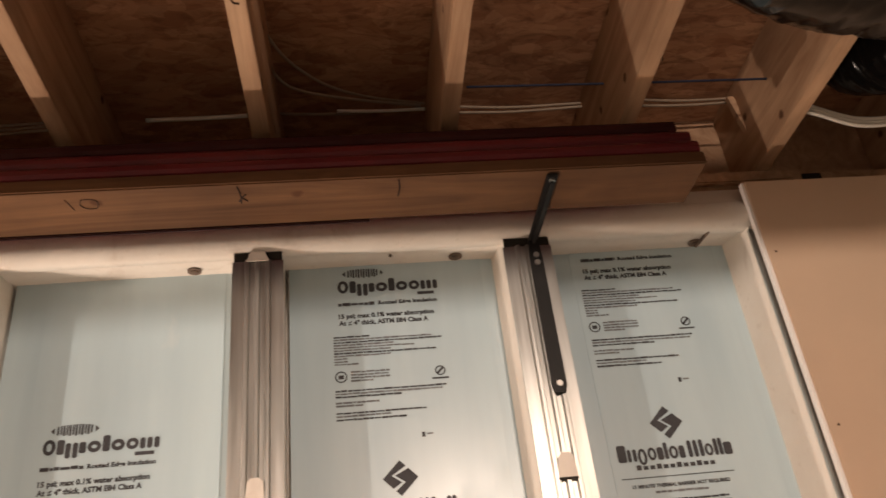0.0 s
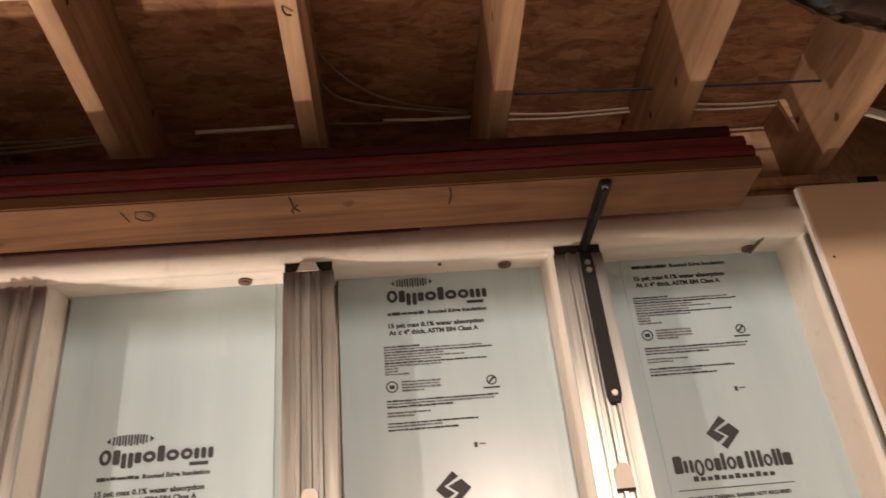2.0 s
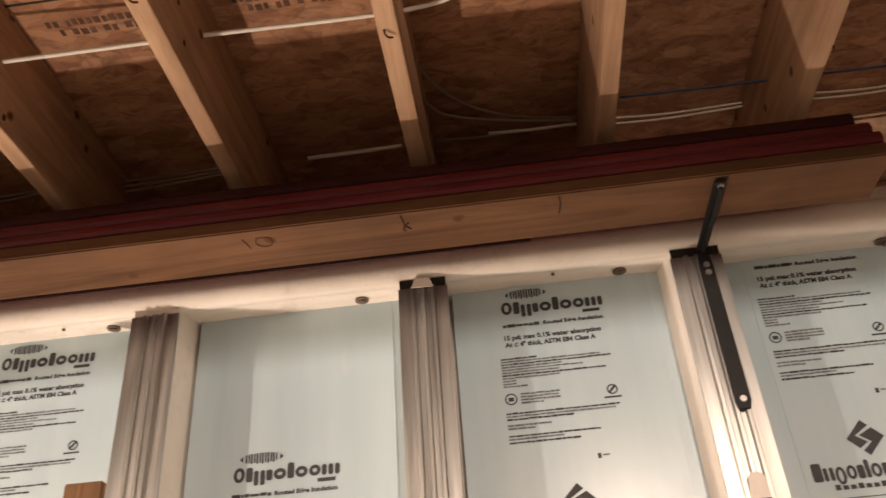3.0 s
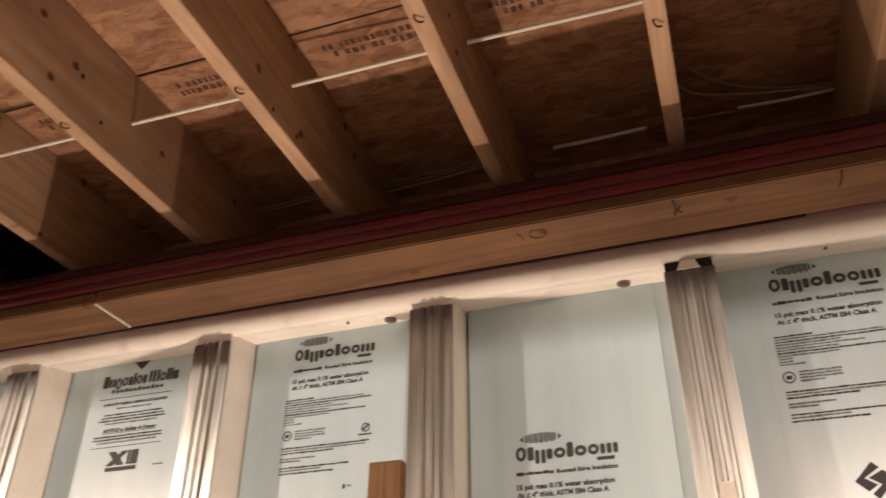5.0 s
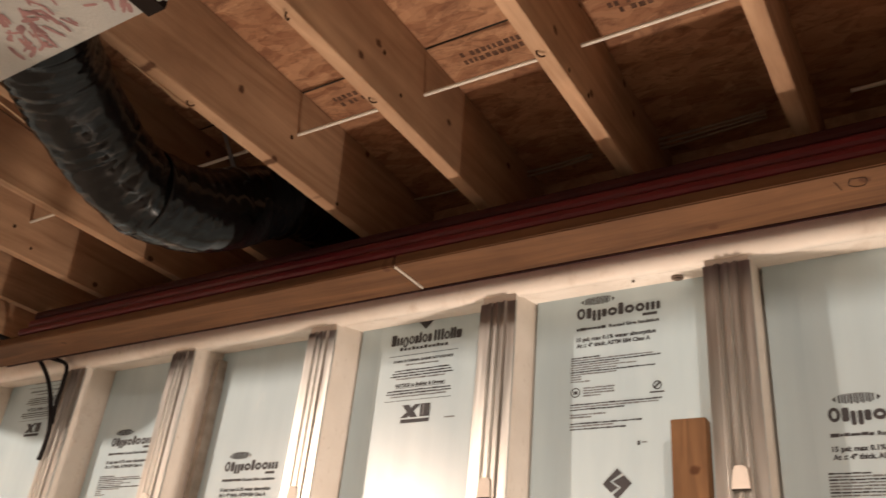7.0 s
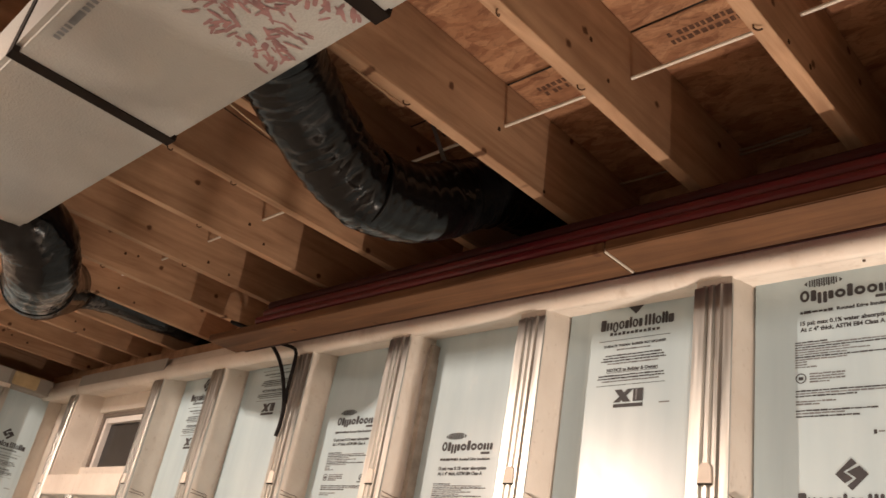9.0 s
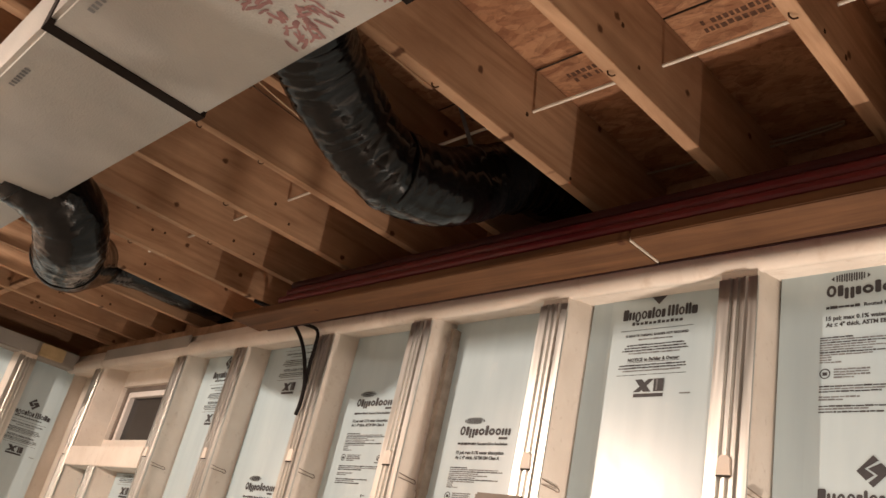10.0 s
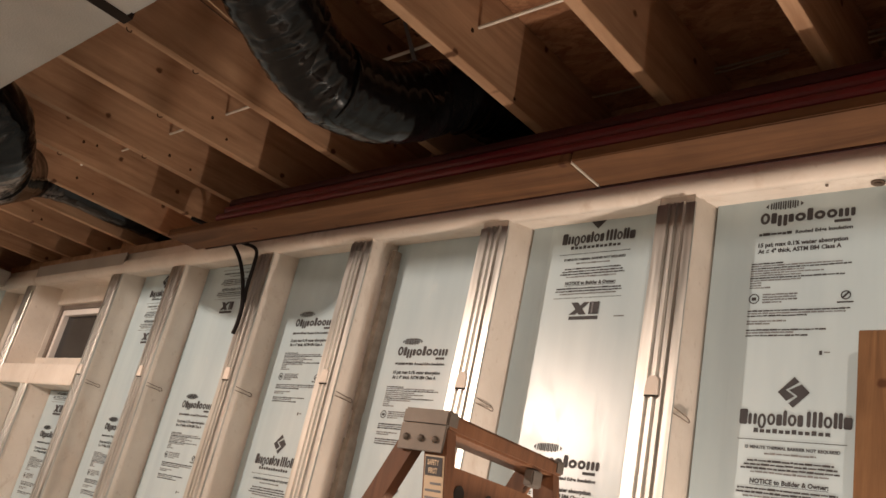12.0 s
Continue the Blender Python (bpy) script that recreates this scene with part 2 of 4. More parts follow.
def tube(bm, points, radius, sides=10, steps=8, wobble=None):
    """A round tube along a smooth line through the points."""
    pts = [Vector(p) for p in points]
    line = []
    for i in range(len(pts) - 1):
        p0, p1, p2, p3 = pts[max(i - 1, 0)], pts[i], pts[i + 1], pts[min(i + 2, len(pts) - 1)]
        for s in range(steps):
            u = s / steps
            line.append(0.5 * ((2 * p1) + (p2 - p0) * u + (2 * p0 - 5 * p1 + 4 * p2 - p3) * u * u + (3 * p1 - p0 - 3 * p2 + p3) * u ** 3))
    line.append(pts[-1])
    side = Vector((0.31, 0.2, 0.93))
    rings = []
    for i, p in enumerate(line):
        d = (line[min(i + 1, len(line) - 1)] - line[max(i - 1, 0)]).normalized()
        u = (side - d * side.dot(d)).normalized()
        side = u
        w = d.cross(u)
        ring = []
        for k in range(sides):
            a = 2 * math.pi * k / sides
            r = radius if wobble is None else radius * wobble(i, a)
            ring.append(bm.verts.new(p + (u * math.cos(a) + w * math.sin(a)) * r))
        rings.append(ring)
    for a, b in zip(rings, rings[1:]):
        for k in range(sides):
            f = bm.faces.new((a[k], a[(k + 1) % sides], b[(k + 1) % sides], b[k]))
            f.smooth = True
    bm.faces.new(rings[0][::-1])
    bm.faces.new(rings[-1])
    return bm


def disc(bm, centre, radius, depth, axis="y", sides=14, tall=1.0):
    pts = [(centre[0] + radius * math.cos(2 * math.pi * k / sides), centre[2 if axis == "y" else 1] + tall * radius * math.sin(2 * math.pi * k / sides)) for k in range(sides)]
    c = centre[1] if axis == "y" else centre[2]
    return prism(bm, pts, c - depth, c, axis)


def part(name, bm, mat, parent=None, label=""):
    me = bpy.data.meshes.new(name)
    bm.to_mesh(me)
    bm.free()
    me.materials.append(mat)
    ob = new(name, me)
    if parent:
        ob.parent = parent
    if label:
        ob["label"] = label
    return ob


def thing(name, bm, mat, label, category, group="", kind=""):
    return tagged(part(name, bm, mat), label, category, group, kind)


def base(name, at, label, category, group="", kind=""):
    ob = new(name)
    ob.location = at
    return tagged(ob, label, category, group, kind)


# ---------- the wall ----------
STUDS = (1.178, 0.596, 0.0, -0.609, -1.22, -1.841, -2.47, -3.069, -3.763, -4.373, -5.48)
WIDTH = 0.109
FOAM_Y = 0.13

bm = bmesh.new()
box(bm, -6.3, 3.6, 0.165, 0.42, 0, 1.95)
box(bm, -4.72, 3.6, 0.165, 0.42, 1.95, 2.39)
box(bm, -6.3, -5.36, 0.165, 0.42, 1.95, 2.39)
box(bm, -5.36, -4.72, 0.165, 0.42, 2.29, 2.39)
tagged(part("wall_north", bm, CONCRETE), "pale cast concrete basement wall behind foam boards", "wall", kind="structure")

bm = bmesh.new()
lip = [(0.018 - 0.033 * math.cos(a), 2.389 + (0.05 if math.sin(a) > 0 else 0.03) * math.sin(a)) for a in [math.radians(75 - 7.5 * k) for k in range(21)]]
prism(bm, [(0.42, 2.47), (0.009, 2.47)] + lip + [(0.031, 2.3625), (0.034, 2.369), (0.08, 2.376), (FOAM_Y, 2.387), (0.42, 2.388)], -6.3, 3.6)
for f in bm.faces:
    f.smooth = len(f.verts) == 4 and abs(f.normal.x) < 0.1 and f.calc_center_median().y < 0.0265
tagged(part("bond_beam", bm, CONCRETE), "pale concrete bond beam along the top of the wall", "beam", kind="structure")


def facing_profile(w):
    pts = [(0.0, 0.007), (0.0, 0.0)]
    for c in (0.3, 0.5, 0.7):
        for dx, dy in ((-0.06, 0), (-0.032, -0.0075), (0.032, -0.0075), (0.06, 0)):
            pts.append(((c + dx) * w, dy))
    pts += [(w, 0.0), (w, 0.007), (w - 0.0015, 0.007), (w - 0.0015, 0.002), (0.0015, 0.002), (0.0015, 0.007)]
    return pts


def wall_stud(x, top, label):
    bm = bmesh.new()
    prism(bm, [(0.004, 0.004), (WIDTH - 0.004, 0.004), (WIDTH - 0.01, FOAM_Y + 0.03), (-0.008, FOAM_Y + 0.03)], 0, 2.386, "z")
    s = thing("wall_stud", bm, CONCRETE, label, "stud", "studs of the basement wall")
    s.location = (x, 0, 0)
    bm = bmesh.new()
    prism(bm, facing_profile(WIDTH), 0.02, top, "z")
    f = part("facing", bm, STEEL, s, "ribbed galvanised steel facing")
    # Dark box at the stud's top paints the shaded gap under the beam.
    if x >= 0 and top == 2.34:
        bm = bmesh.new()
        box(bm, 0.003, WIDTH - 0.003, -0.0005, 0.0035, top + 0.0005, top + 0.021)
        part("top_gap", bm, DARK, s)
    if x == 0.0:
        bm = bmesh.new()
        prism(bm, [(0.03, top - 0.004), (0.079, top - 0.004), (0.07, top + 0.019), (0.039, top + 0.019)], -0.0085, -0.006, "y")
        part("top_plug", bm, CONCRETE, s, "pale concrete plug at the top")
    bm = bmesh.new()
    prism(bm, [(0.036, 1.815), (0.073, 1.815), (0.07, 1.855), (0.062, 1.863), (0.047, 1.863), (0.04, 1.855)], -0.013, -0.001, "y")
    part("tab", bm, CONCRETE, s, "pale concrete tab pressed through the steel")
    bm = bmesh.new()
    box(bm, 0.036, 0.073, -0.0115, -0.0075, 1.811, 1.815)
    part("slot", bm, DARK, s)
    bm = bmesh.new()
    ring = [(WIDTH - 0.001 + 0.004 * math.sin(k), 0.083 + 0.011 * math.cos(k * 0.785 - 2.4), 1.781 + 0.008 * math.sin(k * 0.785 - 2.4)) for k in range(7)]
    tube(bm, [(WIDTH - 0.006, 0.012, 1.779), (WIDTH - 0.001, 0.045, 1.777)] + ring + [(WIDTH - 0.001, 0.045, 1.789), (WIDTH - 0.006, 0.012, 1.795)], 0.0014, 6, 4)
    part("tie_loop", bm, TIE, s, "bent wire tie loop")
    return s


TOPS = (2.352, 2.34, 2.34, 2.345, 2.34, 2.34, 2.35, 2.352, 2.352, 2.352, 2.352)
for x, top in zip(STUDS, TOPS):
    wall_stud(x, top, "white concrete wall stud faced with ribbed galvanised steel")


# ---------- print on the foam ----------
def letters(bm, text, x, z, height, width, y):
    """Words in the built-in font, fitted to a width, lying in the wall's plane."""
    cu = bpy.data.curves.new("words", "FONT")
    cu.body, cu.size, cu.resolution_u, cu.offset = text, 1.0, 2, 0.042
    ob = bpy.data.objects.new("words", cu)
    scene.collection.objects.link(ob)
    me = bpy.data.meshes.new_from_object(ob.evaluated_get(bpy.context.evaluated_depsgraph_get()))
    xs = [v.co.x for v in me.vertices]
    sx = width / (max(xs) - min(xs))
    x0 = min(xs)
    for v in me.vertices:
        v.co = Vector((x + (v.co.x - x0) * sx, y, z + v.co.y * height / 0.72))
    bm.from_mesh(me)
    bpy.data.objects.remove(ob)
    bpy.data.curves.remove(cu)
    bpy.data.meshes.remove(me)


def bar(bm, x0, x1, z, h, y):
    a = [bm.verts.new(p) for p in ((x0, y, z), (x1, y, z), (x1, y, z + h), (x0, y, z + h))]
    bm.faces.new(a)


def word_line(bm, x0, x1, z, h, y):
    """One unreadable line of small print: a bar for each word."""
    dice = random.Random(int(z * 4000) + int((x1 - x0) * 900))
    x = x0
    while x < x1 - 0.003:
        w = min(dice.uniform(0.006, 0.022), x1 - x)
        drop = dice.choice((0.0, 0.0, h * 0.15))
        bar(bm, x, x + w, z + drop, h - drop - dice.choice((0.0, h * 0.18)), y)
        x += w + 0.0014


def shapes(bm, x, z, spec, y, gap=0.0028):
    """A wordmark as a row of plain bold shapes; each entry is kind:width:foot:head."""
    for item in spec.split():
        kind, w, lo, hi = item.split(":")
        w, lo, hi = float(w), z + float(lo), z + float(hi)
        c, m, h = 0.003, x + w / 2, hi - lo
        if kind == "ring":
            s = w * 0.3
            rim = [[(m + (w / 2 - d) * math.cos(a * math.pi / 8), (lo + hi) / 2 + (h / 2 - d) * math.sin(a * math.pi / 8)) for a in range(16)] for d in (0, s)]
            for a in range(16):
                b = (a + 1) % 16
                poly(bm, [rim[0][a], rim[0][b], rim[1][b], rim[1][a]], y)
        else:
            n = {"block": 1, "twin": 2, "triple": 3}[kind]
            step = (w + 0.004) / n if n > 1 else w
            for k in range(n):
                a, b = x + k * step, x + k * step + (step - 0.004 if n > 1 else w)
                poly(bm, [(a + c, lo), (b - c, lo), (b, lo + c), (b, hi - c), (b - c, hi), (a + c, hi), (a, hi - c), (a, lo + c)], y)
        x += w + gap


def poly(bm, pts, y):
    bm.faces.new([bm.verts.new((p[0], y, p[1])) for p in pts])


def maker_block(bm, grey, marks, x, z, y, lo, hi):
    """The upper block of print; x is its left edge, z the base line of its wordmark. Kept between heights lo and hi."""
    def ok(zz):
        return lo < zz < hi
    if ok(z + 0.064):
        c = (x + 0.062, z + 0.052)
        oval = marks["oval_mark"] = bmesh.new()
        for k in range(6):
            u0, u1 = c[0] - 0.037 + k * 0.0125, c[0] - 0.0265 + k * 0.0125
            h0, h1 = (0.0125 * math.sqrt(1 - ((u - c[0]) / 0.055) ** 2) for u in (u0, u1))
            poly(oval, [(u0, c[1] - h0), (u0 + 0.0042, c[1] - h0), (u0 + 0.0042, c[1] + h0), (u0, c[1] + h0)], y)
            poly(oval, [(u1 - 0.0036, c[1] - h1 * 0.8), (u1, c[1] - h1 * 0.8), (u1, c[1] + h1), (u1 - 0.0036, c[1] + h1)], y)
        for side in (-1, 1):
            poly(oval, [(c[0] + side * 0.05, c[1]), (c[0] + side * 0.042, c[1] + 0.007), (c[0] + side * 0.042, c[1] - 0.007)], y)
    if ok(z + 0.036) and ok(z - 0.005):
        marks["wordmark"] = bmesh.new()
        shapes(marks["wordmark"], x, z, "ring:.026:0:.034 block:.015:0:.032 twin:.025:-.009:.024 block:.014:0:.024 ring:.028:0:.025 block:.015:0:.035 ring:.028:0:.025 ring:.026:0:.025 triple:.04:0:.024", y)
        bar(bm, x + 0.19, x + 0.23, z - 0.014, 0.008, y)
    if ok(z - 0.02):
        word_line(bm, x, x + 0.088, z - 0.034, 0.0085, y)
        letters(bm, "Routed Edge Insulation", x + 0.095, z - 0.034, 0.0095, 0.14, y)
    if ok(z - 0.05):
        letters(bm, "15 psi; max 0.1% water absorption", x, z - 0.066, 0.0115, 0.225, y)
        letters(bm, "At \u2264 4\" thick, ASTM E84 Class A", x, z - 0.084, 0.0115, 0.21, y)
    for k, w in enumerate((0.085, 0.23, 0.25, 0.14, 0.185, 0.13, 0.235, 0.13, 0.03, 0.03, 0.055)):
        zz = z - 0.116 - k * 0.0068
        if ok(zz):
            word_line(bm if k in (0, 2, 6) else grey, x - 0.014, x - 0.014 + w, zz, 0.0042, y)
    zz = z - 0.212
    if ok(zz):
        for cx, r in ((x, 0.014), (x + 0.225, 0.012)):
            for a in range(16):
                q = [(cx + s * math.cos(b * math.pi / 8), zz + s * math.sin(b * math.pi / 8)) for s, b in ((r, a), (r, a + 1), (r - 0.003, a + 1), (r - 0.003, a))]
                poly(bm, q, y)
        poly(bm, [(x + 0.215, zz - 0.006), (x + 0.219, zz - 0.009), (x + 0.235, zz + 0.007), (x + 0.231, zz + 0.01)], y)
        bar(bm, x - 0.006, x + 0.006, zz - 0.005, 0.009, y)
        bar(bm, x + 0.205, x + 0.243, zz - 0.02, 0.004, y)
        for k, w in enumerate((0.088, 0.085, 0.088, 0.05)):
            word_line(grey, x + 0.022, x + 0.022 + w, zz + 0.008 - k * 0.007, 0.0045, y)
    for dz, w, strong in ((-0.248, 0.25, 1), (-0.255, 0.24, 0), (-0.262, 0.15, 1), (-0.276, 0.1, 0), (-0.283, 0.06, 0), (-0.3, 0.2, 1), (-0.307, 0.12, 0), (-0.315, 0.155, 1)):
        if ok(z + dz):
            word_line(bm if strong else grey, x - 0.014, x - 0.014 + w, z + dz, 0.0045, y)
    if ok(z - 0.36):
        bar(bm, x + 0.17, x + 0.177, z - 0.364, 0.011, y)
        bar(grey, x + 0.181, x + 0.195, z - 0.359, 0.0035, y)


def wall_block(bm, grey, marks, x, z, y, lo, hi):
    """The lower block of print; x is its middle, z the middle of its diamond."""
    def ok(zz):
        return lo < zz < hi
    h = 0.038
    if ok(z - h):
        marks["diamond_mark"] = bmesh.new()
    if ok(z) and ok(z - h):
        top = min(h, hi - z - 0.002)
        if top >= h:
            for side, ring in ((1, ((0, 1), (-1, 0), (-0.43, -0.57), (0.07, -0.25), (-0.5, 0.15), (0.33, 0.67))), (-1, ((0, -1), (1, 0), (0.47, 0.53), (-0.3, 0.15), (0.27, -0.25), (-0.29, -0.71)))):
                poly(marks["diamond_mark"], [(x + h * u, z + h * v) for u, v in ring], y)
        else:
            poly(marks["diamond_mark"], [(x - h, z), (x - h + top, z + top), (x + h - top, z + top), (x + h, z), (x, z - h)], y)
    elif ok(z - h):
        t = h + hi - z - 0.002
        poly(marks["diamond_mark"], [(x, z - h), (x + t, z - h + t), (x - t, z - h + t)], y)
    if ok(z - 0.045):
        words = marks["wall_wordmark"] = bmesh.new()
        shapes(words, x - 0.127, z - 0.083, "block:.02:0:.038 twin:.021:0:.028 ring:.021:-.009:.028 ring:.02:0:.029 block:.014:0:.028 block:.009:0:.038 ring:.021:0:.029 block:.013:0:.028", y, 0.002)
        shapes(words, x + 0.034, z - 0.083, "triple:.036:0:.038 ring:.02:0:.028 block:.009:0:.038 block:.009:0:.038 block:.019:0:.028", y, 0.002)
    if ok(z - 0.1):
        for k in range(12):
            bar(bm, x - 0.09 + k * 0.0152, x - 0.079 + k * 0.0152, z - 0.102, 0.0085 if k % 3 else 0.011, y)
    if ok(z - 0.125):
        bar(bm, x - 0.128, x + 0.126, z - 0.12, 0.0018, y)
    if ok(z - 0.14):
        letters(bm, "15 MINUTE THERMAL BARRIER NOT REQUIRED", x - 0.108, z - 0.141, 0.0075, 0.22, y)
    for dz, w in ((-0.154, 0.12), (-0.172, 0.2), (-0.181, 0.215), (-0.19, 0.23), (-0.199, 0.18)):
        if ok(z + dz):
            word_line(bm if w > 0.19 else grey, x - w / 2, x + w / 2, z + dz, 0.005, y)
    if ok(z - 0.222):
        letters(bm, "NOTICE to Builder & Owner:", x - 0.09, z - 0.223, 0.011, 0.18, y)
        bar(bm, x - 0.09, x + 0.09, z - 0.227, 0.0014, y)
    for dz, w in ((-0.238, 0.23), (-0.247, 0.235), (-0.256, 0.2), (-0.268, 0.24)):
        if ok(z + dz):
            word_line(bm if w > 0.21 else grey, x - w / 2 - 0.004, x + w / 2 - 0.004, z + dz, 0.0052 if dz > -0.26 else 0.002, y)
    zz = z - 0.338
    if ok(zz + 0.05):
        if ok(zz + 0.012):
            cross = marks["cross_mark"] = bmesh.new()
            poly(cross, [(x - 0.055, zz + 0.056), (x - 0.03, zz + 0.056), (x + 0.004, zz + 0.016), (x - 0.022, zz + 0.016)], y)
            poly(cross, [(x - 0.008, zz + 0.056), (x + 0.012, zz + 0.056), (x - 0.034, zz + 0.016), (x - 0.058, zz + 0.016)], y - 0.0004)
            bar(cross, x + 0.012, x + 0.046, zz + 0.016, 0.04, y - 0.0008)
            bar(grey, x + 0.02, x + 0.026, zz + 0.02, 0.034, y - 0.0012)
    if ok(zz + 0.004):
        bar(bm, x - 0.056, x + 0.046, zz, 0.011, y)
        bar(grey, x + 0.1, x + 0.135, zz + 0.006, 0.004, y)


PRINT = 0.972


def foam_board(x0, x1, text_x, maker_z, wall_z, top=2.392):
    bm = bmesh.new()
    box(bm, x0, x1, FOAM_Y + 0.0015, FOAM_Y + 0.032, 0.05, top)
    f = thing("foam_board", bm, FOAM, "pale blue foam insulation board printed in black", "insulation", "foam boards of the basement wall")
    bm = bmesh.new()
    box(bm, x0 + 0.075, x1 - 0.035, FOAM_Y, FOAM_Y + 0.004, 0.05, top)
    part("raised_face", bm, FOAM, f)
    bm, grey, marks = bmesh.new(), bmesh.new(), {}
    for draw, dx, heights in ((maker_block, -0.113, maker_z), (wall_block, 0.003, wall_z)):
        for z in heights:
            b, g, m = bmesh.new(), bmesh.new(), {}
            draw(b, g, m, text_x + dx, z, FOAM_Y - 0.0012, z + (1.2 - z) / PRINT, z + (top - z) / PRINT)
            shrink = Matrix.Translation((text_x, 0, z)) @ Matrix.Diagonal((PRINT, 1, PRINT, 1)) @ Matrix.Translation((-text_x, 0, -z))
            for piece in (b, g, *m.values()):
                bmesh.ops.transform(piece, matrix=shrink, verts=piece.verts)
            marks.update(m)
            for whole, piece in ((bm, b), (grey, g)):
                me = bpy.data.meshes.new("print")
                piece.to_mesh(me)
                piece.free()
                whole.from_mesh(me)
                bpy.data.meshes.remove(me)
    for name, mark in marks.items():
        tagged(part(name, mark, INK, f), kind="stuff" if "word" in name or "oval" in name else "")
    tagged(part("small_print", bm, INK, f, "black small print"), kind="stuff")
    tagged(part("faint_print", grey, GREY_INK, f, "worn grey small print"), kind="stuff")
    return f


BAYS = (
    (0.705, 1.178, 0.917, (2.394,), (1.95,)),
    (0.109, 0.596, 0.330, (2.315,), (1.878,)),
    (-0.5, 0.0, -0.282, (1.984,), (1.547,)),
    (-1.111, -0.609, -0.880, (2.315,), (1.870,)),
    (-1.732, -1.22, -1.491, (1.64,), (2.397,)),
    (-2.361, -1.841, -2.119, (1.957,), (2.719, 1.51)),
    (-2.96, -2.47, -2.745, (2.077,), (1.611,)),
    (-3.654, -3.069, -3.397, (1.717,), (2.482,)),
    (-4.264, -3.763, -4.03, (1.581,), (2.346,)),
)
for b in BAYS:
    foam_board(*b)

# bolts in the beam's underside
for x, rod in ((0.498, 0), (-0.098, 0), (1.082, 1), (-0.696, 0), (0.345, 2), (-0.80, 2)):
    bm = bmesh.new()
    if rod < 2:
        disc(bm, (x, 0.085, 2.374), 0.009, 0.007, "z", 8)
        disc(bm, (x, 0.085, 2.3735), 0.016, 0.003, "z", 12)
        if rod:
            tube(bm, [(x, 0.085, 2.362), (x + 0.004, 0.05, 2.362), (x + 0.01, 0.012, 2.365), (x + 0.014, -0.004, 2.385)], 0.004, 6, 3)
    else:
        disc(bm, (x, 0.05, 2.366), 0.004, 0.004, "z", 8)
    thing("anchor_bolt", bm, RUST, "rusty anchor bolt in the underside of the concrete beam", "bolt", "anchor bolts")

# joint between two wall castings
bm = bmesh.new()
zs = [1.0 + 0.05 * i for i in range(28)]
for i, (a, b) in enumerate(zip(zs, zs[1:])):
    w = 0.006 + 0.008 * noise.noise((i * 0.4, 3.0, 0))
    box(bm, -2.348 - w, -2.336 + w, FOAM_Y - 0.03 - abs(w), FOAM_Y + 0.006, a, b + 0.002)
thing("joint_sealant", bm, SEALANT, "rough grey sealant down a joint between two wall sections", "sealant")

# board standing in a bay
bm = bmesh.new()
box(bm, -0.705, -0.625, 0.012, 0.05, 0, 1.98, 0.002)
thing("wooden_board", bm, PLANK, "brown wooden board standing upright against a wall stud", "board")

# sheet over the wall
bm = bmesh.new()
box(bm, 1.19, 3.55, -0.028, -0.012, 0.3, 2.467, 0.002)
sheet = thing("wall_sheet", bm, PANEL, "smooth buff wall sheet fixed over the wall studs", "wall sheet")
for x, z in ((1.209, 2.273), (1.212, 1.868)):
    bm = bmesh.new()
    disc(bm, (x, -0.0281, z), 0.0028, 0.0012, "y", 8)
    part("screw_head", bm, KNOT, sheet, "dark screw head")
bm = bmesh.new()
box(bm, 1.183, 1.1895, -0.026, -0.012, 0.3, 2.464)
thing("edge_trim", bm, VINYL, "thin pale trim along the edge of the buff sheet", "trim")

# ---------- window bay ----------
bm = bmesh.new()
box(bm, -5.372, -4.37, -0.004, 0.22, 1.755, 1.864, 0.004)
tagged(part("window_sill", bm, CONCRETE), "thick pale concrete sill below the basement window", "sill", kind="structure")
bm = bmesh.new()
box(bm, -5.395, -5.362, 0.01, 0.42, 1.864, 2.392)
tagged(part("window_reveal", bm, CONCRETE), "pale reveal beside the basement window", "reveal", kind="structure")
w = base("window_1", (0, 0, 0), "small white vinyl basement window, dark outside", "window", kind="structure")
# Outer frame's dull brown has the reveal's shade put into it.
bm = bmesh.new()
for a in ((-5.36, -5.325, 1.866, 2.30), (-4.755, -4.72, 1.866, 2.30), (-5.325, -4.755, 2.265, 2.30)):
    box(bm, a[0], a[1], 0.19, 0.27, a[2], a[3], 0.003)
part("outer_frame", bm, JAMB, w, "outer frame darkened to dull brown as reveal shade")
bm = bmesh.new()
for a in ((-5.324, -5.29, 1.866, 2.264), (-4.79, -4.756, 1.866, 2.264), (-5.29, -4.79, 2.23, 2.264), (-5.29, -4.79, 1.866, 1.9)):
    box(bm, a[0], a[1], 0.2, 0.26, a[2], a[3], 0.003)
part("window_frame", bm, VINYL, w)
bm = bmesh.new()
box(bm, -5.29, -4.79, 0.232, 0.24, 1.9, 2.23)
part("pane", bm, GLASS, w)
bm = bmesh.new()
prism(bm, [(0.004, 0.004), (WIDTH - 0.004, 0.004), (WIDTH, 0.2), (0, 0.2)], 0, 1.755, "z")
s = thing("wall_stud", bm, CONCRETE, "short white concrete stud under the window sill", "stud", "studs of the basement wall")
s.location = (-5.02, 0, 0)
bm = bmesh.new()
prism(bm, facing_profile(WIDTH), 0.02, 1.752, "z")
part("facing", bm, STEEL, s)
foam_board(-4.905, -4.373, -4.72, (1.5,), (1.95,), 1.75)
foam_board(-5.371, -5.03, -5.2, (1.5,), (), 1.75)
bm = bmesh.new()
box(bm, -5.37, -4.265, -0.014, -0.0065, 2.385, 2.468)
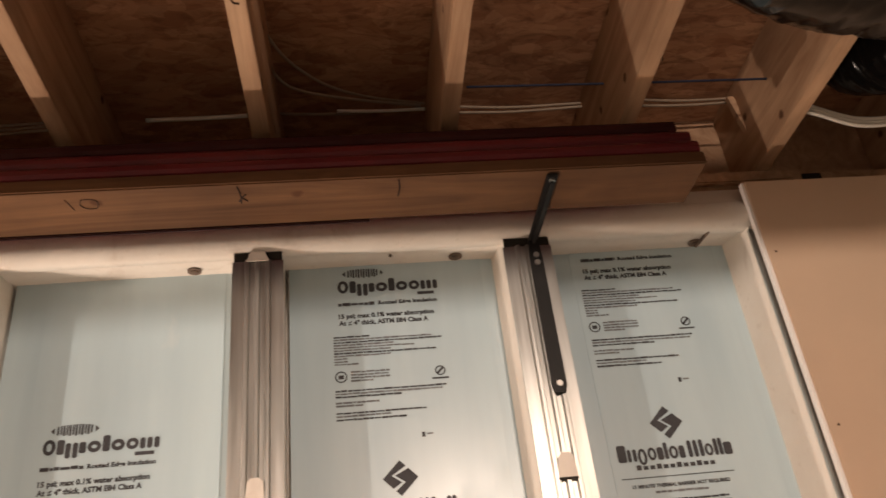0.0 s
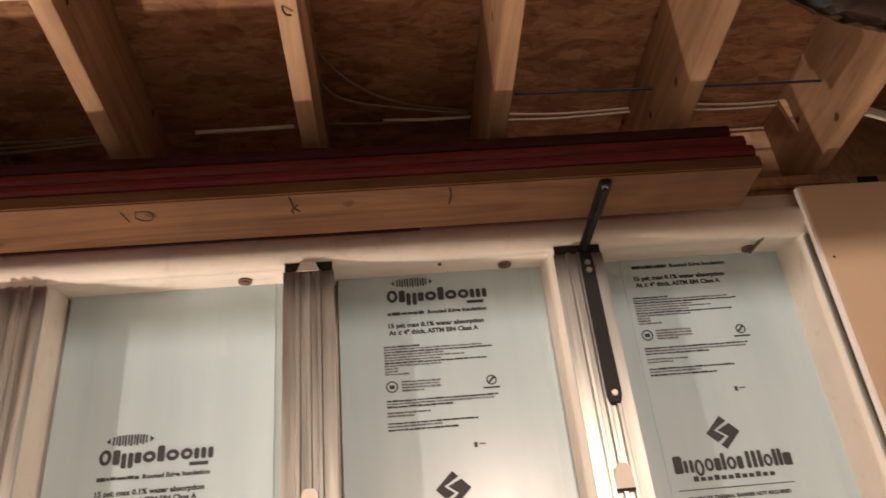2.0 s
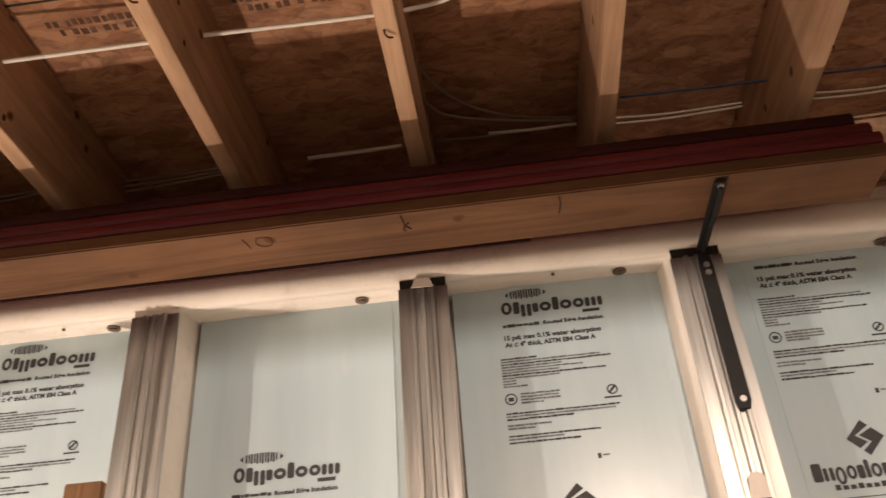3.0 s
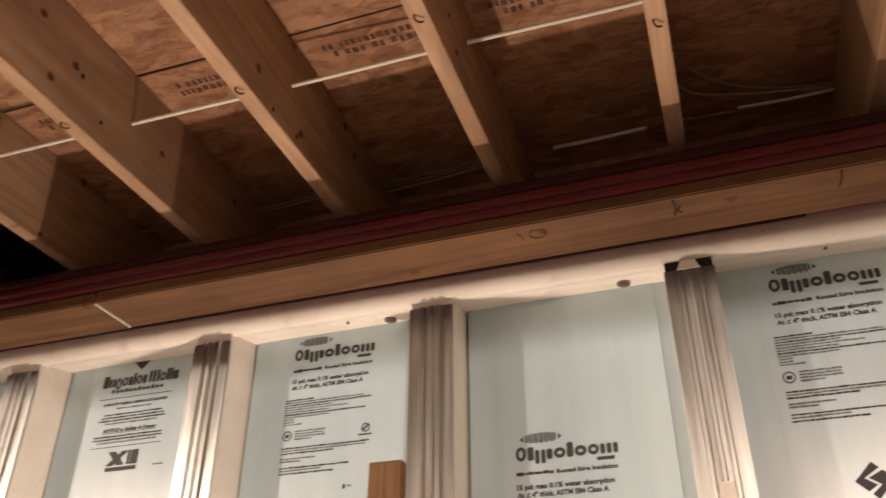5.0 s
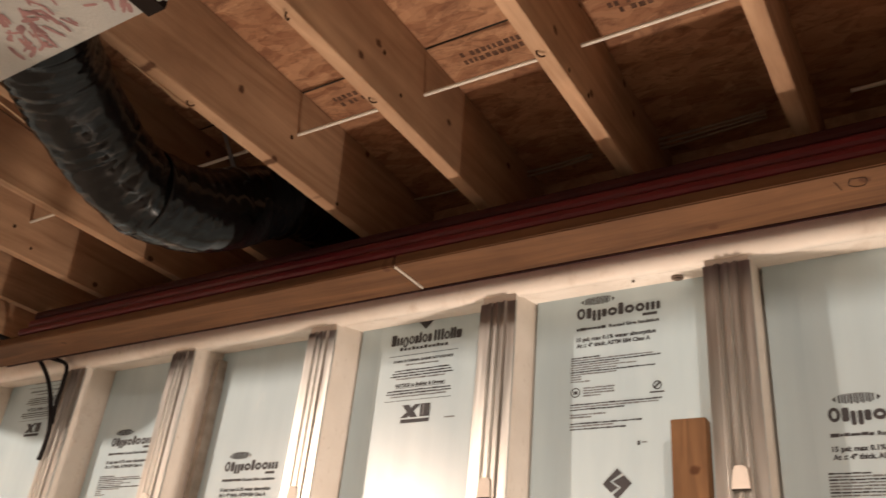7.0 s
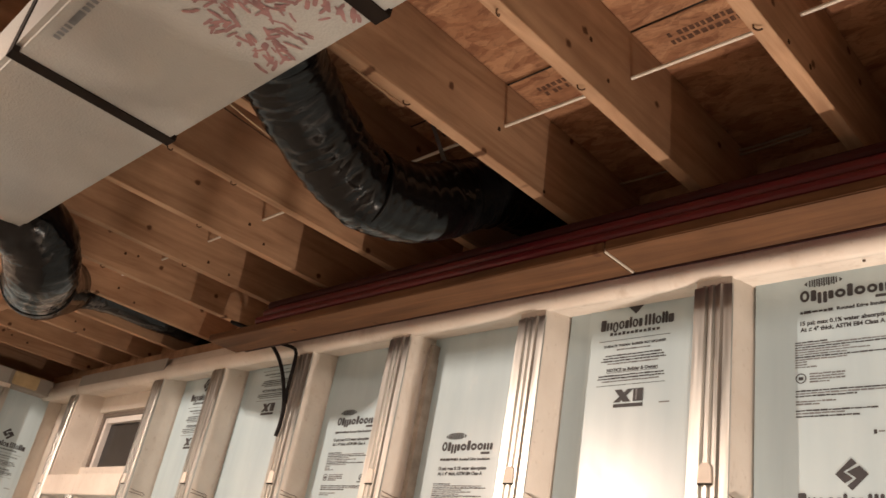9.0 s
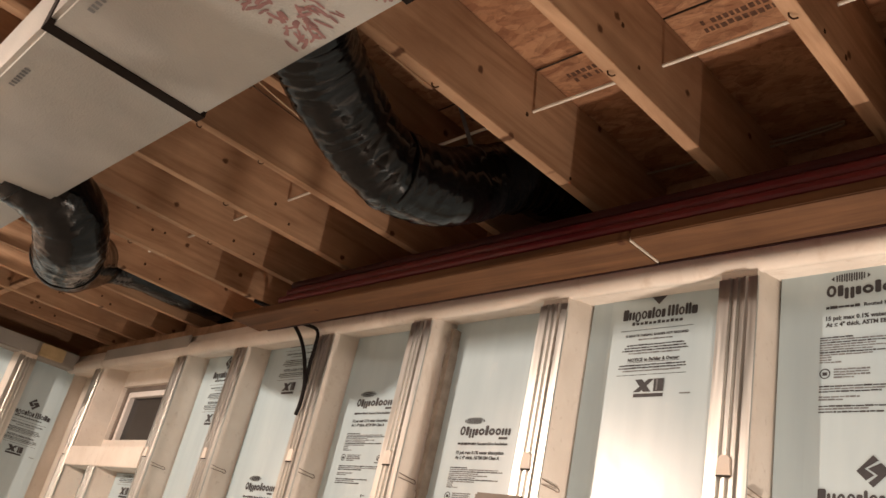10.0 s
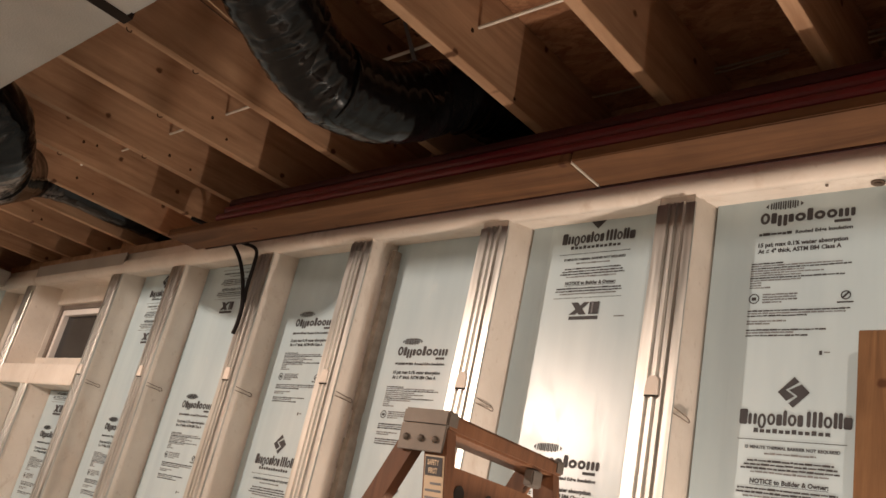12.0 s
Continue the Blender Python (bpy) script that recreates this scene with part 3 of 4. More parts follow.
thing("foil_strip", bm, WRAP, "silver foil insulation strip above the window", "insulation")

# ---------- the end wall ----------
XL = -6.02
bm = bmesh.new()
box(bm, XL - 0.25, XL - 0.03, -5.2, 0.22, 0, 2.47)
tagged(part("wall_west", bm, CONCRETE), "pale concrete end wall of the basement", "wall", kind="structure")
# End beam greyed to put the corner's shade into its colour.
bm = bmesh.new()
box(bm, XL - 0.03, XL + 0.18, -5.2, 0.0, 2.37, 2.47, 0.006)
tagged(part("bond_beam", bm, GREY_WALL), "concrete bond beam on the end wall, greyed as shade", "beam", kind="structure")


def turned(ob, y):
    ob.matrix_world = pose(XL + 0.18, y, 0, 0, 0, 90)
    return ob


for y in (-0.36, -0.97, -1.58, -2.19):
    turned(wall_stud(0, 2.35, "white concrete stud of the end wall faced with galvanised steel"), y)
for y, mz, wz in ((-0.25, (), (2.1, 0.9)), (-0.86, (2.1,), (1.65,)), (-1.47, (1.8,), (1.35,))):
    f = foam_board(0.0, 0.5 if y < -0.5 else 0.3, 0.2 if y < -0.5 else 0.13, mz, wz, 2.37)
    turned(f, y)

bm = bmesh.new()
box(bm, XL + 0.182, XL + 0.2, -0.26, -0.1, 2.38, 2.465, 0.006)
thing("spray_foam", bm, FOAM_SPRAY, "yellow spray foam on the end wall beam", "foam")

bm = bmesh.new()
box(bm, XL + 0.182, XL + 0.19, -1.1, -0.28, 2.378, 2.466, 0.002)
thing("foil_strip", bm, WRAP, "dull grey foil strip on the end wall beam", "insulation")

# ---------- ceiling ----------
ZJ, ZS = 2.575, 2.835
bm = bmesh.new()
box(bm, -6.4, 3.7, -5.3, 0.45, ZS, ZS + 0.02)
tagged(part("ceiling", bm, OSB), "brown oriented strand board subfloor above the joists", "subfloor", kind="structure")
bm = bmesh.new()
box(bm, -6.4, 3.7, 0.2, 0.24, ZJ, ZS - 0.002)
tagged(part("rim_joist", bm, JOIST), "wooden rim joist on top of the wall", "joist", kind="structure")
bm = bmesh.new()
box(bm, -6.4, 3.7, 0.1, 0.24, 2.472, 2.51, 0.002)
box(bm, -6.4, 3.7, 0.1, 0.24, 2.512, 2.573, 0.002)
tagged(part("sill_plate", bm, JOIST), "wooden sill plate on top of the concrete beam", "sill plate", kind="structure")

first = None
for k in range(-6, 15):
    xr = 0.096 - 0.4128 * k
    if first is None:
        bm = bmesh.new()
        box(bm, -0.038, 0, -5.2, 0.199, ZJ, ZS - 0.002, 0.0015)
        first = thing("floor_joist", bm, JOIST, "pale spruce floor joist with knots and bent nails", "joist", "floor joists")
        first.location = (xr, 0, 0)
        for y, tilt in ((-0.62, 0.5), (-0.95, -0.8)):
            bm = bmesh.new()
            tube(bm, [(-0.026, y, ZJ + 0.003), (-0.025, y + 0.002 * tilt, ZJ - 0.008), (-0.02, y + 0.018 * tilt, ZJ - 0.011), (-0.012, y + 0.027 * tilt, ZJ - 0.008)], 0.0021, 5, 3)
            part("nail", bm, KNOT, first, "bent dark nail")
        for y, z, r in ((-0.37, 2.66, 0.006), (-0.33, 2.625, 0.005)):
            bm = bmesh.new()
            pts = [(y + r * (1 + 0.3 * math.sin(a * 2.3)) * math.cos(a * 0.628), z + 1.2 * r * math.sin(a * 0.628)) for a in range(10)]
            prism(bm, pts, -0.0005, 0.0007)
            part("drilled_hole", bm, KNOT, first)
    else:
        j = copy_thing(first, pose(xr, 0, 0))
        dice = random.Random(k + 40)
        for c in j.children:
            hole = c.name.startswith("drilled")
            c.location = (0, dice.uniform(-0.3, 0.1), dice.uniform(-0.06, 0.08) if hole else 0)

# seams of the subfloor sheets
bm = bmesh.new()
box(bm, -6.4, 3.7, -0.502, -0.497, ZS - 0.0015, ZS + 0.001)
box(bm, -6.4, 3.7, -1.67, -1.665, ZS - 0.0015, ZS + 0.001)
tagged(part("subfloor_seam", bm, DARK), "dark seam between two subfloor sheets", "seam", kind="structure")

rng = random.Random(8)
for k in range(-2, 7):
    x0 = 0.096 - 0.4128 * k + 0.02
    bm = bmesh.new()
    for row in range(2):
        x = x0 + rng.uniform(0.02, 0.06)
        while x < x0 + 0.3:
            w = rng.uniform(0.008, 0.016)
            y = -0.445 + 0.026 * row + rng.uniform(-0.002, 0.002)
            bm.faces.new([bm.verts.new(p) for p in ((x, y, ZS - 0.001), (x, y + 0.017, ZS - 0.001), (x + w, y + 0.017, ZS - 0.001), (x + w, y, ZS - 0.001))])
            x += w + 0.005 + (0.012 if rng.random() < 0.2 else 0)
    tagged(part("subfloor_stamp", bm, STAMP), "faint dark grade stamp on the subfloor", "stamp", kind="stuff")

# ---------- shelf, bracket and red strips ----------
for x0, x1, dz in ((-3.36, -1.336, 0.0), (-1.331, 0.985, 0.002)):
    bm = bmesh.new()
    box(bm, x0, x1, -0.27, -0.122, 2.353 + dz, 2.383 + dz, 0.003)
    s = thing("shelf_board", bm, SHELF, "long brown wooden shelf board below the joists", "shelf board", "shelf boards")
    if x1 > 0:
        bm = bmesh.new()
        y = 2.3535
        def stroke(pts):
            tube(bm, [(a, b, y) for a, b in pts], 0.0014 if pts[0][0] > 0 else 0.0008, 4, 3)
        stroke([(0.047, -0.262), (0.05, -0.235), (0.048, -0.205)])
        stroke([(0.06, -0.235), (0.05, -0.222), (0.045, -0.212)])
        stroke([(0.05, -0.226), (0.062, -0.212)])
        stroke([(0.357, -0.262), (0.36, -0.235), (0.357, -0.205)])
        stroke([(-0.275, -0.245), (-0.267, -0.21)])
        stroke([(-0.245, -0.245), (-0.252, -0.225), (-0.24, -0.212), (-0.222, -0.215), (-0.22, -0.24), (-0.243, -0.243)])
        tagged(part("pencil_marks", bm, PENCIL, s, "dark pencil marks"), kind="stuff")

# Thin white strip along the joint of the two boards.
bm = bmesh.new()
box(bm, -1.3352, -1.3318, -0.262, -0.126, 2.3532, 2.366)
thing("joint_filler", bm, WHITE, "thin white strip in the joint between two shelf boards", "filler")

# Added dark strip puts the shade of the shelf's back gap into colour.
bm = bmesh.new()
box(bm, -3.3, 0.3, -0.1205, -0.112, 2.3525, 2.386, 0.002)
thing("back_strip", bm, MAROON, "dark maroon strip standing in for the shaded gap behind the shelf", "strip")

b = base("shelf_bracket", (0.664, 0, 0), "black steel shelf bracket screwed to a wall stud", "bracket")
bm = bmesh.new()
prism(bm, [(-0.011, 1.985), (0.011, 1.985), (0.015, 2.0), (0.014, 2.3), (0.011, 2.345), (-0.011, 2.345), (-0.014, 2.3), (-0.015, 2.0)], -0.0165, -0.0085, "y")
part("upright", bm, IRON, b)
bm = bmesh.new()
box(bm, -0.011, 0.011, -0.262, -0.0085, 2.344, 2.3525, 0.002)
box(bm, -0.004, 0.004, -0.25, -0.015, 2.336, 2.3445, 0.001)
part("arm", bm, IRON, b)
for z in (2.003, 2.287, 2.306):
    bm = bmesh.new()
    disc(bm, (0.0, -0.0165, z), 0.0065, 0.004, "y", 10)
    part("screw", bm, BRIGHT, b)
bm = bmesh.new()
disc(bm, (0.0, -0.25, 2.344), 0.0065, 0.004, "z", 10)
part("screw", bm, BRIGHT, b)

rng = random.Random(4)
for layer in range(3):
    for row in range(3):
        if row == 2 and layer == 0:
            continue
        h = 0.033
        z = 2.387 + layer * 0.037 + (0.03 if row == 2 else 0)
        y0 = -0.266 + row * 0.087 + layer * 0.012 + rng.uniform(-0.003, 0.003)
        x1 = 0.99 - layer * 0.02 + rng.uniform(-0.012, 0.012)
        bm = bmesh.new()
        prism(bm, [(y0, z + 0.012), (y0 + 0.003, z + 0.004), (y0 + 0.01, z), (y0 + 0.07, z), (y0 + 0.078, z + 0.006), (y0 + 0.078, z + h - 0.006), (y0 + 0.07, z + h), (y0 + 0.012, z + h), (y0 + 0.005, z + h - 0.003), (y0 + 0.001, z + h - 0.01)], -3.01 + rng.uniform(-0.03, 0.02), x1)
        # The top layer takes a darker red than the two below.
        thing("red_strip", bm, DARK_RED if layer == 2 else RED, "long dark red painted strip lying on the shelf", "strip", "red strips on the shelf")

# ---------- ducts ----------
d = base("main_duct", (0, 0, 0), "insulated rectangular duct in silver wrap under the joists", "duct")
DY0, DY1, DZ0, DZ1 = -1.605, -1.205, 2.36, 2.565
for x0, x1 in ((-5.6, -3.215), (-3.213, -1.985), (-1.983, -1.18), (-1.178, 3.2)):
    bm = bmesh.new()
    box(bm, x0, x1, DY0, DY1, DZ0, DZ1, 0.012)
    part("wrap_section", bm, WRAP, d)
for x in (-3.214, -1.984, -1.179):
    bm = bmesh.new()
    prism(bm, [(DY0 - 0.003, DZ0 - 0.003), (DY1 + 0.003, DZ0 - 0.003), (DY1 + 0.003, DZ1 + 0.003), (DY0 - 0.003, DZ1 + 0.003)], x - 0.021, x + 0.021)
    part("strap", bm, TAPE, d, "black tape strap")
bm = bmesh.new()
rng = random.Random(11)
CLUMPS = [(rng.uniform(-1.47, -1.22), rng.uniform(-1.53, -1.25), rng.uniform(0, 3.1)) for _ in range(18)]
for i in range(190):
    gx, gy, t = CLUMPS[i % 18]
    cx, cy, t = gx + rng.gauss(0, 0.02), gy + rng.gauss(0, 0.02), t + rng.gauss(0, 0.45)
    if not DY0 + 0.02 < cy < DY1 - 0.025:
        continue
    l, h, k = rng.uniform(0.006, 0.023), rng.uniform(0.0025, 0.005), rng.uniform(-0.4, 0.4)
    c, s = math.cos(t), math.sin(t)
    ring = [(-l, -h * 0.5), (-l * 0.7, -h), (0, -h - k * l * 0.3), (l * 0.7, -h), (l, -h * 0.5), (l, h * 0.5), (l * 0.7, h), (0, h - k * l * 0.3), (-l * 0.7, h), (-l, h * 0.5)]
    bm.faces.new([bm.verts.new((cx + u * c - v * s, cy + u * s + v * c, DZ0 - 0.0003 - 0.000008 * i)) for u, v in ring])
tagged(part("printing", bm, RED_INK, d, "faded red printing"), kind="stuff")
bm = bmesh.new()
rng = random.Random(3)
for x in (-1.74, -1.83, -2.35):
    for k in range(7):
        bm.faces.new([bm.verts.new(p) for p in ((x + k * 0.02, DY0 + 0.035, DZ0 - 0.0015), (x + k * 0.02 + 0.012, DY0 + 0.035, DZ0 - 0.0015), (x + k * 0.02 + 0.012, DY0 + 0.05, DZ0 - 0.0015), (x + k * 0.02, DY0 + 0.05, DZ0 - 0.0015))])
tagged(part("faint_lettering", bm, GREY_INK, d), kind="stuff")


def flex_duct(points, radius, seed):
    r = random.Random(seed)
    folds = [r.uniform(-1, 1) for _ in range(400)]
    def wob(i, a):
        c, d = math.cos(a), math.sin(a)
        w = 0.032 * folds[i % 400] * (0.4 + abs(noise.noise((c, d, i * 0.21 + seed))))
        w += 0.06 * noise.noise((c * 1.3, d * 1.3, i * 0.1 + seed)) + 0.035 * noise.noise((c * 4, d * 4, i * 0.55 + seed))
        return 1 + w
    bm = bmesh.new()
    tube(bm, points, radius, 56, 20, wob)
    ob = thing("flexible_duct", bm, FLEX, "black wrinkled plastic flexible duct sagging below the joists", "flexible duct", "flexible ducts")
    a, c = Vector(points[0]), Vector(points[1])
    bm = bmesh.new()
    tube(bm, [a, a + (c - a) * 0.12, a + (c - a) * 0.24], radius * 1.02, 28, 2)
    part("collar", bm, FLEX, ob, "black taped collar")
    bm = bmesh.new()
    tube(bm, points[3:6], radius * 1.05, 40, 14, lambda i, a: 1 + 0.012 * math.sin(i * 1.9) + 0.03 * noise.noise((math.cos(a) * 1.5, math.sin(a) * 1.5, i * 0.25 + seed)))
    part("sleeve", bm, FLEX, ob, "smooth black plastic sleeve round the bend")
    return ob


flex_duct([(-1.6, -1.21, 2.52), (-1.69, -1.09, 2.505), (-1.765, -0.915, 2.465), (-1.785, -0.75, 2.42), (-1.795, -0.575, 2.462), (-1.785, -0.42, 2.56), (-1.783, -0.27, 2.66), (-1.783, -0.05, 2.72), (-1.783, 0.18, 2.74)], 0.11, 1)
flex_duct([(-3.11, -1.33, 2.465), (-3.12, -1.14, 2.405), (-3.24, -1.04, 2.345), (-3.5, -0.96, 2.36), (-3.8, -0.86, 2.43), (-4.12, -0.7, 2.57), (-4.25, -0.45, 2.69), (-4.25, 0.18, 2.715)], 0.13, 2)
flex_duct([(0.75, -0.85, 2.47), (0.97, -0.72, 2.47), (1.2, -0.65, 2.47), (1.42, -0.62, 2.485), (1.57, -0.54, 2.555), (1.58, -0.38, 2.65), (1.55, -0.24, 2.7), (1.53, -0.17, 2.74), (1.53, -0.14, 2.845)], 0.112, 3)

bm = bmesh.new()
prism(bm, [(-1.874, 2.82), (-1.862, 2.82), (-1.712, 2.56), (-1.728, 2.555)], -0.505, -0.502, "y")
thing("hanging_strap", bm, GREY_INK, "thin grey strap hanging from a joist to a flexible duct", "strap")

# ---------- cables ----------
def cable(name, pts, r, mat, label, cat="cable", steps=6):
    bm = bmesh.new()
    tube(bm, pts, r, 8, steps)
    return thing(name, bm, mat, label, cat)


cable("white_cable", [(-5.9, -0.47, 2.71), (-4, -0.475, 2.705), (-2, -0.485, 2.70), (-1.15, -0.48, 2.70), (-0.736, -0.46, 2.715), (-0.324, -0.44, 2.735), (0.1, -0.43, 2.74), (0.25, -0.46, 2.75)], 0.005, WHITE, "white cable threaded through the floor joists")
# Darker jacket colour carries the shade these white cables hang in.
for x0, x1, n in ((-1.6, -1.25, 1), (-1.21, -0.93, 2), (-0.78, -0.44, 3), (0.08, 0.47, 1), (0.557, 0.925, 2), (1.05, 1.407, 2)):
    for q in range(n):
        zz = 2.815 - 0.011 * q
        cable("white_cable", [(x0, 0.075 + 0.01 * q, zz - 0.006 * (n == 3)), (x0 + 0.4 * (x1 - x0), 0.085, zz - 0.004 * q), (x1, 0.08, zz + 0.003)], 0.0038, SHADED_JACKET, "white cable along the rim joist, shade put into its colour")
cable("white_strip", [(-0.236, 0.08, 2.813), (-0.12, 0.081, 2.814), (0.013, 0.08, 2.816)], 0.0055, WHITE, "short white strip fixed along the rim joist", "strip")
# Brighter half of the shaded rim cable, painted as a white copy over it.
cable("white_cable", [(0.24, 0.07, 2.812), (0.35, 0.074, 2.81), (0.465, 0.07, 2.808)], 0.0042, WHITE, "white copy of the rim cable painting its brighter half")
cable("white_cable", [(0.088, -0.21, 2.82), (0.129, -0.116, 2.82), (0.211, -0.026, 2.82), (0.32, 0.029, 2.82), (0.465, 0.056, 2.815)], 0.0036, SHADED_JACKET, "white cable curving from a joist to the rim, darkened as shade")
cable("white_cable", [(0.09, -0.15, 2.8), (0.1, -0.1, 2.79), (0.14, -0.046, 2.79), (0.246, -0.007, 2.79), (0.452, 0.036, 2.79)], 0.0036, SHADED_JACKET, "white cable curving from a joist to the rim, darkened as shade")
for q in range(3):
    cable("white_cable", [(1.336, -0.05 + 0.006 * q, 2.71 - 0.012 * q), (1.419, -0.05, 2.668 - 0.011 * q), (1.518, -0.05, 2.626 - 0.011 * q), (1.627, -0.05, 2.626 - 0.009 * q), (1.7, -0.05, 2.66 - 0.008 * q)], 0.0055, WHITE, "white cable looped below a flexible duct")
cable("blue_cable", [(0.55, -0.1, 2.727), (0.95, -0.1, 2.722), (1.32, -0.1, 2.72)], 0.003, BLUE_CABLE, "thin dark blue cable threaded through the joists")
cable("black_hose", [(-3.417, -0.16, 2.495), (-3.314, -0.13, 2.463), (-3.205, -0.09, 2.414), (-3.127, -0.06, 2.341), (-3.078, -0.04, 2.254), (-3.028, -0.03, 2.131), (-3.026, -0.025, 2.049), (-3.043, -0.02, 2.0)], 0.0085, BLACK_CABLE, "thick black cable hanging down a wall stud", "cable", 8)
cable("black_hose", [(-3.417, -0.15, 2.493), (-3.238, -0.11, 2.434), (-3.139, -0.06, 2.397), (-3.05, -0.03, 2.367), (-3.033, -0.028, 2.292), (-3.037, -0.026, 2.211), (-3.029, -0.024, 2.133)], 0.0075, BLACK_CABLE, "thick black cable hanging down a wall stud", "cable", 8)
cable("copper_wire", [(-2.0, -1.15, 2.57), (-2.06, -0.85, 2.572), (-2.03, -0.6, 2.567)], 0.0022, WIRE, "thin tan wire along a joist")
cable("copper_wire", [(-2.04, -1.15, 2.57), (-2.075, -0.8, 2.572), (-2.045, -0.58, 2.565)], 0.002, KNOT, "thin brown wire along a joist")

# splintered wood at the foot of a joist
bm = bmesh.new()
r = random.Random(5)
line = [(-1.0 + 0.018 * i, 0.002 + 0.013 * (i / 10) ** 1.5 + r.uniform(-0.001, 0.002)) for i in range(11)]
prism(bm, [(-1.5932, -1.0), (-1.5932, -0.815), (-1.601, -0.81), (-1.606, -0.822)] + [(-1.5932 - d, y) for y, d in reversed(line)], 2.573, 2.612, "z")
thing("wood_splinter", bm, JOIST, "ragged pale wood splinter on the edge of a joist", "splinter")
bm = bmesh.new()
box(bm, 1.425, 1.475, 0.092, 0.0985, 2.545, 2.565, 0.001)
thing("metal_clip", bm, IRON, "small black metal clip on the sill plate", "clip")

# short block beside the last joist
bm = bmesh.new()
prism(bm, [(1.276, 2.8), (1.294, 2.8), (1.336, 2.574), (1.316, 2.574)], 0.056, 0.072, "y")
thing("wood_block", bm, JOIST, "short leaning wood slat beside a joist", "wood block")
bm = bmesh.new()
box(bm, 0.9, 1.392, 0.08, 0.0995, 2.54, 2.5735, 0.004)
thing("ledger_strip", bm, JOIST, "pale wooden ledger strip on the sill plate", "strip")
for x in (-4.65, -5.07, -5.48):
    bm = bmesh.new()
    box(bm, x - 0.185, x + 0.185, -0.72, -0.682, ZJ + 0.002, ZS - 0.004, 0.002)
    thing("joist_blocking", bm, JOIST, "wooden block fixed between two joists", "blocking", "blocks between the joists")

# ---------- stepladder ----------
l = base("stepladder", (-1.158, -0.713, 0), "brown wooden stepladder with grey metal end brackets", "stepladder")
l.rotation_euler = (0, 0, radians(95.3))
ZT, CW, CL = 1.584, 0.1, 0.43
bm = bmesh.new()
box(bm, 0.002, CL - 0.002, 0.0, CW, ZT - 0.034, ZT - 0.001, 0.005)
part("top_cap", bm, LADDER, l)
for x, y in ((-0.004, 1), (CL - 0.03, 0)):
    bm = bmesh.new()
    box(bm, x, x + 0.034, -0.003, CW + 0.003, ZT - 0.028, ZT + 0.002, 0.004)
    if y:
        box(bm, x, x + 0.005, -0.001, CW + 0.001, ZT - 0.074, ZT - 0.026, 0.001)
    b = part("end_bracket", bm, LADDER_METAL, l, "grey riveted metal end bracket")
    for yy in (0.018, 0.05, 0.084):
        bm = bmesh.new()
        bmesh.ops.create_icosphere(bm, subdivisions=2, radius=0.0065, matrix=Matrix.Translation((x - 0.001 if y else x + 0.034, yy, ZT - 0.052 if y else ZT - 0.014)))
        part("rivet", bm, LADDER_METAL, b)


def leg(x, y0, y1, w, name):
    bm = bmesh.new()
    prism(bm, [(y0, ZT - 0.03), (y0 + w, ZT - 0.03), (y1 + w, 0.0), (y1, 0.0)], x, x + 0.026)
    return part(name, bm, LADDER, l)


for x in (0.006, CL - 0.032):
    leg(x, 0.05, 0.82, 0.045, "rear_leg")
    leg(x, 0.002, -0.3, 0.05, "front_rail")


def rail_y(z):
    return 0.002 - 0.302 * (ZT - 0.03 - z) / (ZT - 0.03)


for i in range(1, 5):
    z = ZT - 0.3 * i
    y = rail_y(z)
    bm = bmesh.new()
    box(bm, 0.033, CL - 0.033, y - 0.03, y + 0.06, z - 0.02, z, 0.003)
    part("step", bm, LADDER, l)
bm = bmesh.new()
z = ZT - 0.085
prism(bm, [(0.033, z - 0.12), (CL - 0.033, z - 0.12), (CL - 0.033, z - 0.01), (CL - 0.08, z), (0.08, z), (0.033, z - 0.01)], 0.02, 0.04, "y")
part("apron", bm, LADDER, l, "shaped wooden apron below the cap")
for x in (0.1, 0.2, 0.3):
    bm = bmesh.new()
    disc(bm, (x, 0.0195, z - 0.045), 0.017, 0.001, "y", 14)
    part("apron_hole", bm, DARK, l)
bm = bmesh.new()
box(bm, CL - 0.115, CL - 0.075, 0.0, 0.022, ZT - 0.07, ZT - 0.036, 0.003)
part("hinge", bm, LADDER_METAL, l, "dull metal hinge under the cap")
